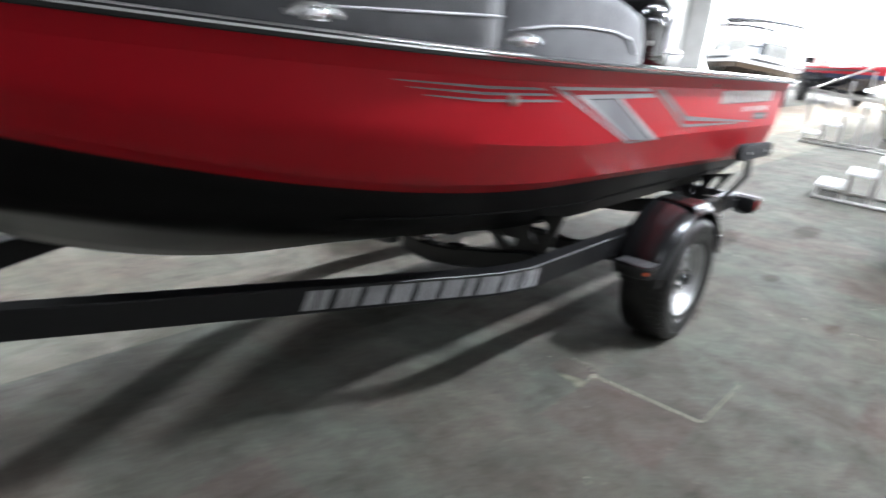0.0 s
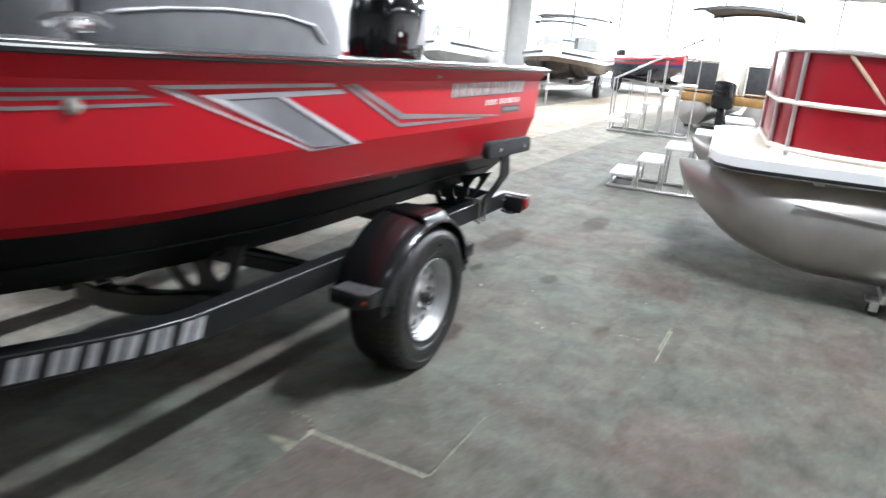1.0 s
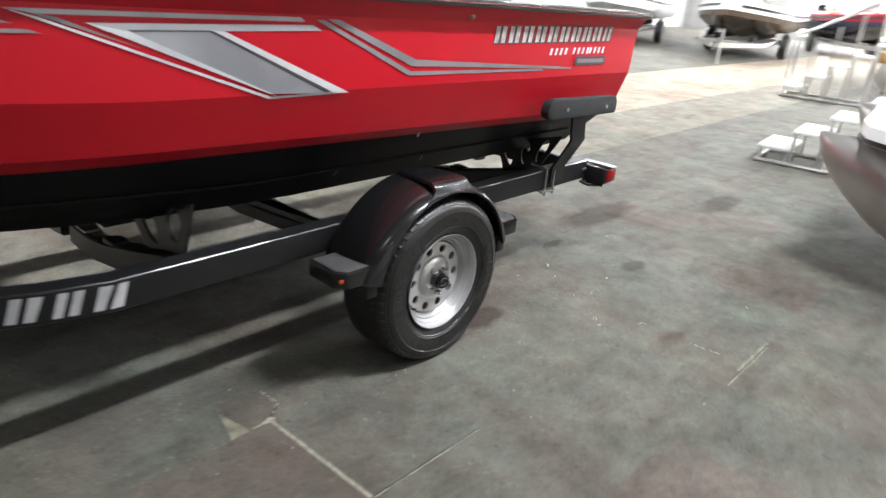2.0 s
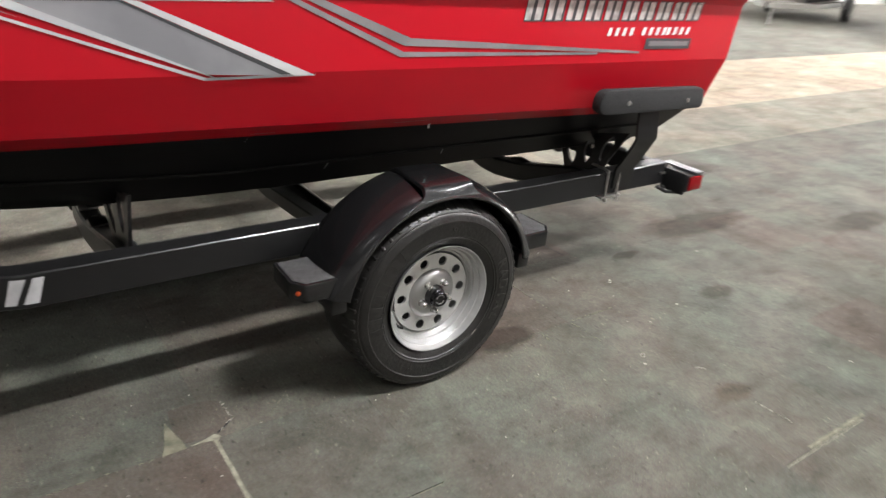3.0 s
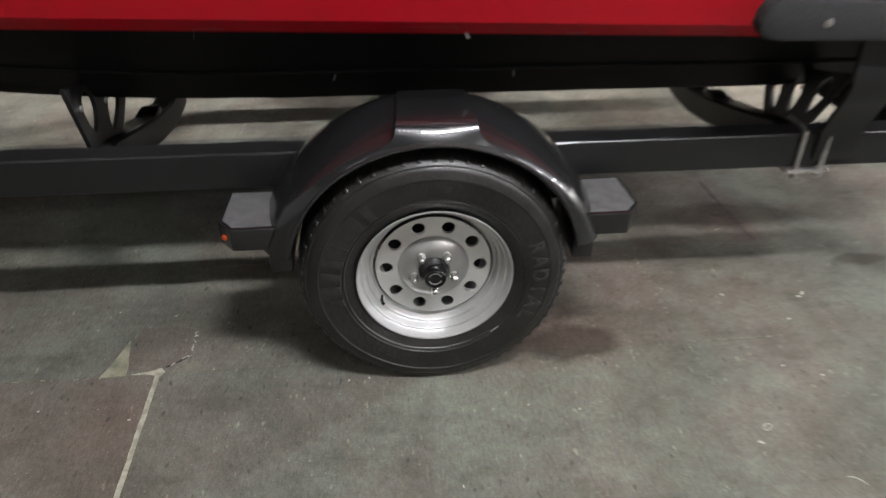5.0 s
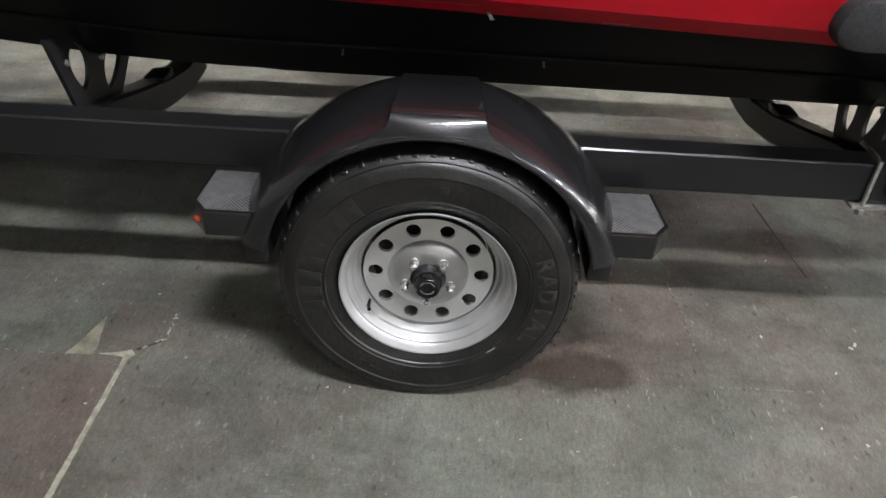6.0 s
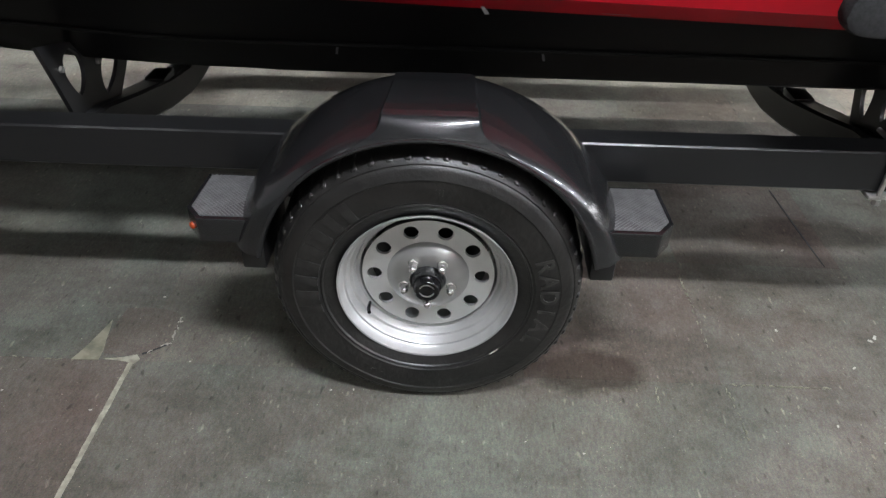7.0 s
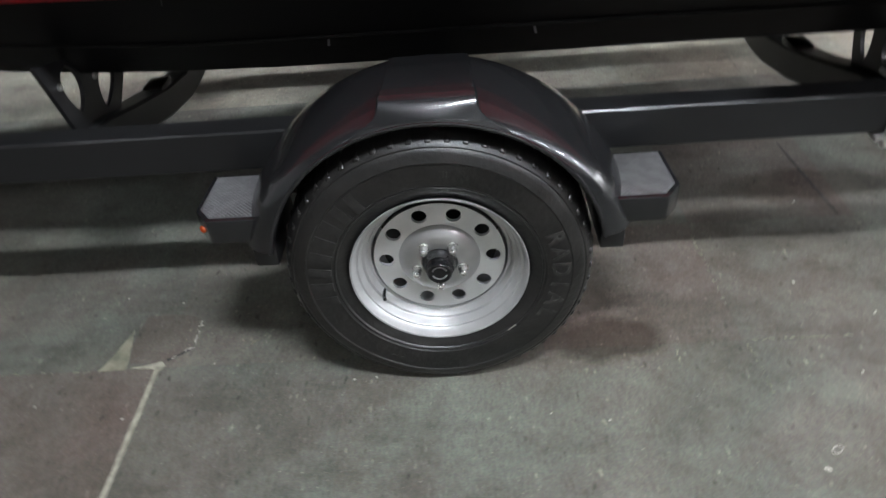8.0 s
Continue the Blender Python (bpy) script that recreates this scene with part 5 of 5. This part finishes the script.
whole = tile_mesh(PITCH, PITCH)
shallow = tile_mesh(PITCH, PITCH - 0.007)
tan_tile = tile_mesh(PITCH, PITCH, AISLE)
lit_tile = tile_mesh(PITCH, PITCH, CARPET_LIT)
brown = tile_mesh(PITCH, PITCH, CARPET_BROWN)
brown_narrow = tile_mesh(PITCH - 0.012, PITCH, CARPET_BROWN)
shapes = {(-1, -1): brown_narrow, (0, -2): shallow, (3, -3): shallow}
for at in ((2, 0), (3, 1), (-4, 0), (5, -2), (1, -3), (6, 0), (-2, -3), (4, -4), (-5, -2), (7, -1)):
    shapes[at] = brown
rest = bmesh.new()
rest_tan = bmesh.new()
rest_lit = bmesh.new()
i0, i1 = math.ceil((HALL_X0 - SEAM_X) / PITCH), math.floor((HALL_X1 - SEAM_X) / PITCH)
j0, j1 = math.ceil((HALL_Y0 - SEAM_Y) / PITCH), math.floor((HALL_Y1 - SEAM_Y) / PITCH)
jitter = random.Random(7)
for i in range(i0, i1):
    for j in range(j0, j1):
        x, y = SEAM_X + PITCH * i, SEAM_Y + PITCH * j
        # tile colour steps up where the far lamps brighten the floor
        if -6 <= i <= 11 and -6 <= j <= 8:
            tile = new("carpet_tile", lit_tile if j in (3, 4) or (5 <= j <= 8 and i < 4) else tan_tile if 5 <= j <= 8 else shapes.get((i, j), whole))
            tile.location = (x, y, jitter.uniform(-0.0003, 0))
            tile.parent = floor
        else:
            sheet = rest_lit if j in (3, 4) or (5 <= j <= 8 and i < 4) else rest_tan if 5 <= j <= 8 else rest
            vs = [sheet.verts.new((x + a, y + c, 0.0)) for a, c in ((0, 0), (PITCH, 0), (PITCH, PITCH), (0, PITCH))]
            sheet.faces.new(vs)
far_tiles = part("far_carpet_tiles", rest, CARPET, floor, smooth=False)
tagged(far_tiles, kind="stuff")
tagged(part("far_edge_tiles", rest_lit, CARPET_LIT, floor, smooth=False), kind="stuff")
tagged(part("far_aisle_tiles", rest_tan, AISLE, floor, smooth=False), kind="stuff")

# a torn corner that shows the slab's old glue, and its ragged edge
part("bare_patch", prism([(-0.93, 0.052), (-0.917, 0.082), (-0.908, 0.110), (-0.898, 0.150), (-0.884, 0.203), (-0.876, 0.168), (-0.870, 0.130), (-0.861, 0.095), (-0.858, 0.054)], "z", -0.003, 0.0012), OLD_GLUE, floor)
part("bare_patch", prism([(-0.845, 0.058), (-0.80, 0.066), (-0.766, 0.078), (-0.752, 0.062), (-0.762, 0.045), (-0.79, 0.053)], "z", -0.003, 0.0011), CONCRETE, floor)
part("carpet_patch", prism([(-0.872, 0.15), (-0.858, 0.08), (-0.80, 0.071), (-0.752, 0.082), (-0.700, 0.121), (-0.694, 0.16), (-0.700, 0.232), (-0.735, 0.252), (-0.80, 0.262), (-0.862, 0.255)], "z", -0.003, 0.0008), CARPET_BROWN, floor)
rag = random.Random(11)
left = [(-0.7775 + rag.uniform(-0.0010, 0.0010), 0.05 - 0.5 * k / 28) for k in range(29)]
right = [(-0.7650 + rag.uniform(-0.0010, 0.0012), 0.05 - 0.5 * k / 28) for k in range(29)]
part("bare_strip", prism(left + right[::-1], "z", -0.003, 0.0009), CONCRETE, floor)
part("torn_edge", prism([(-0.752, 0.078), (-0.735, 0.090), (-0.716, 0.103), (-0.694, 0.121), (-0.690, 0.126), (-0.697, 0.126), (-0.718, 0.108), (-0.737, 0.094), (-0.756, 0.083)], "z", -0.003, 0.0012), CANVAS, floor)

for x0, x1, y, half in ((0.915, 1.285, -0.947, 0.006), (-0.76, -0.40, -0.459, 0.0025)):
    upper = [(x0 + (x1 - x0) * k / 20, y + half + rag.uniform(-0.0018, 0.0018)) for k in range(21)]
    lower = [(x0 + (x1 - x0) * k / 20, y - half + rag.uniform(-0.0018, 0.0018)) for k in range(21)]
    part("bare_strip", prism(upper + lower[::-1], "z", -0.003, 0.0010), OLD_GLUE, floor)


part("open_seam", prism([(1.190, 1.015), (1.194, 1.015), (1.204, 0.80), (1.2155, 0.566), (1.212, 0.566), (1.199, 0.80)], "z", -0.003, 0.0010), CANVAS, floor)


def frayed_seam(x0, y0, x1, y1, count, mat):
    """Loose fibres that stand up along a seam between two tiles."""
    fray = bmesh.new()
    for _ in range(count):
        k, long_way = rag.random(), rag.uniform(0.004, 0.016)
        cx, cy = x0 + (x1 - x0) * k + rag.gauss(0, 0.0016), y0 + (y1 - y0) * k + rag.gauss(0, 0.0016)
        a = math.atan2(y1 - y0, x1 - x0) + rag.gauss(0, 0.25)
        dx, dy = math.cos(a) * long_way / 2, math.sin(a) * long_way / 2
        join(fray, tube([(cx - dx, cy - dy, 0.0008), (cx, cy, rag.uniform(0.0014, 0.0032)), (cx + dx, cy + dy, 0.0008)], rag.uniform(0.0008, 0.0016), 4))
    part("frayed_seam", fray, mat, floor)


for x0, y0, x1, y1, count, mat in ((0.751, 0.19, 0.745, 0.50, 26, OLD_GLUE), (0.760, 0.045, 0.768, -0.12, 20, OLD_GLUE), (0.765, 0.055, 1.02, 0.054, 30, OLD_GLUE), (-0.750, 0.083, -0.694, 0.124, 10, PAPER), (-0.694, 0.124, -0.70, 0.24, 14, PAPER), (-0.57, 0.09, -0.47, 0.19, 12, OLD_GLUE), (-1.28, 0.052, -0.93, 0.052, 12, OLD_GLUE), (0.575, -0.02, 0.585, 0.05, 8, OLD_GLUE), (0.98, -0.70, 0.99, -0.84, 16, PAPER), (0.20, -0.45, 0.26, -0.45, 6, OLD_GLUE)):
    frayed_seam(x0, y0, x1, y1, count, mat)

# litter on the carpet
litter = random.Random(3)
for x, y, a, w in ((1.335, -0.067, 20, 0.014), (1.226, 0.25, 70, 0.013), (1.207, 0.236, 160, 0.010), (1.119, 0.131, 45, 0.008), (0.961, 0.265, 95, 0.007), (1.11, 0.645, 30, 0.008), (0.802, -0.328, 150, 0.011), (-0.775, 0.308, 10, 0.006), (-0.694, 0.208, 20, 0.007), (-0.806, -0.110, 0, 0.0065), (0.372, -0.177, 10, 0.005), (0.54, -0.95, 60, 0.006), (-0.06, -0.54, 10, 0.005), (1.61, -0.74, 80, 0.010), (-0.239, -0.017, 40, 0.006), (-0.183, -0.012, 110, 0.005), (-0.62, 0.06, 40, 0.004), (0.996, -0.068, 70, 0.006), (1.09, -0.113, 140, 0.007), (0.24, -0.15, 20, 0.004), (0.035, -0.391, 75, 0.006), (-1.05, -0.06, 35, 0.005), (-0.95, 0.34, 80, 0.005), (1.95, 0.28, 15, 0.012), (-1.5, -0.3, 60, 0.006)):
    pts = [(math.cos(radians(t * 60)) * w * litter.uniform(0.5, 1.0), math.sin(radians(t * 60)) * w * litter.uniform(0.2, 0.6)) for t in range(6)]
    scrap = part("paper_scrap", prism(pts, "z", 0.0, 0.0016), PAPER)
    scrap.matrix_world = pose(x, y, 0.0, 0, 0, a)
    tagged(scrap, "tiny grey-beige scrap of paper on the carpet", "litter", "scraps on the carpet")
ring = part("rubber_band", tube([(0.014 * math.cos(radians(30 * k)), 0.008 * math.sin(radians(30 * k)), 0.0016) for k in range(12)], 0.0014, 6, closed=True), PAPER)
ring.matrix_world = pose(0.843, -0.281, 0.0, 0, 0, 35)
tagged(ring, "small pale rubber band lying on the carpet", "litter")
sliver = part("wood_sliver", tube([(0.03 * math.cos(radians(18 * k)), 0.03 * math.sin(radians(18 * k)), 0.0018 + 0.0004 * k) for k in range(6)], 0.0018, 6), PAPER)
sliver.matrix_world = pose(0.965, -0.48, 0.0, 0, 0, 10)
tagged(sliver, "thin curved pale sliver lying on the carpet", "litter")
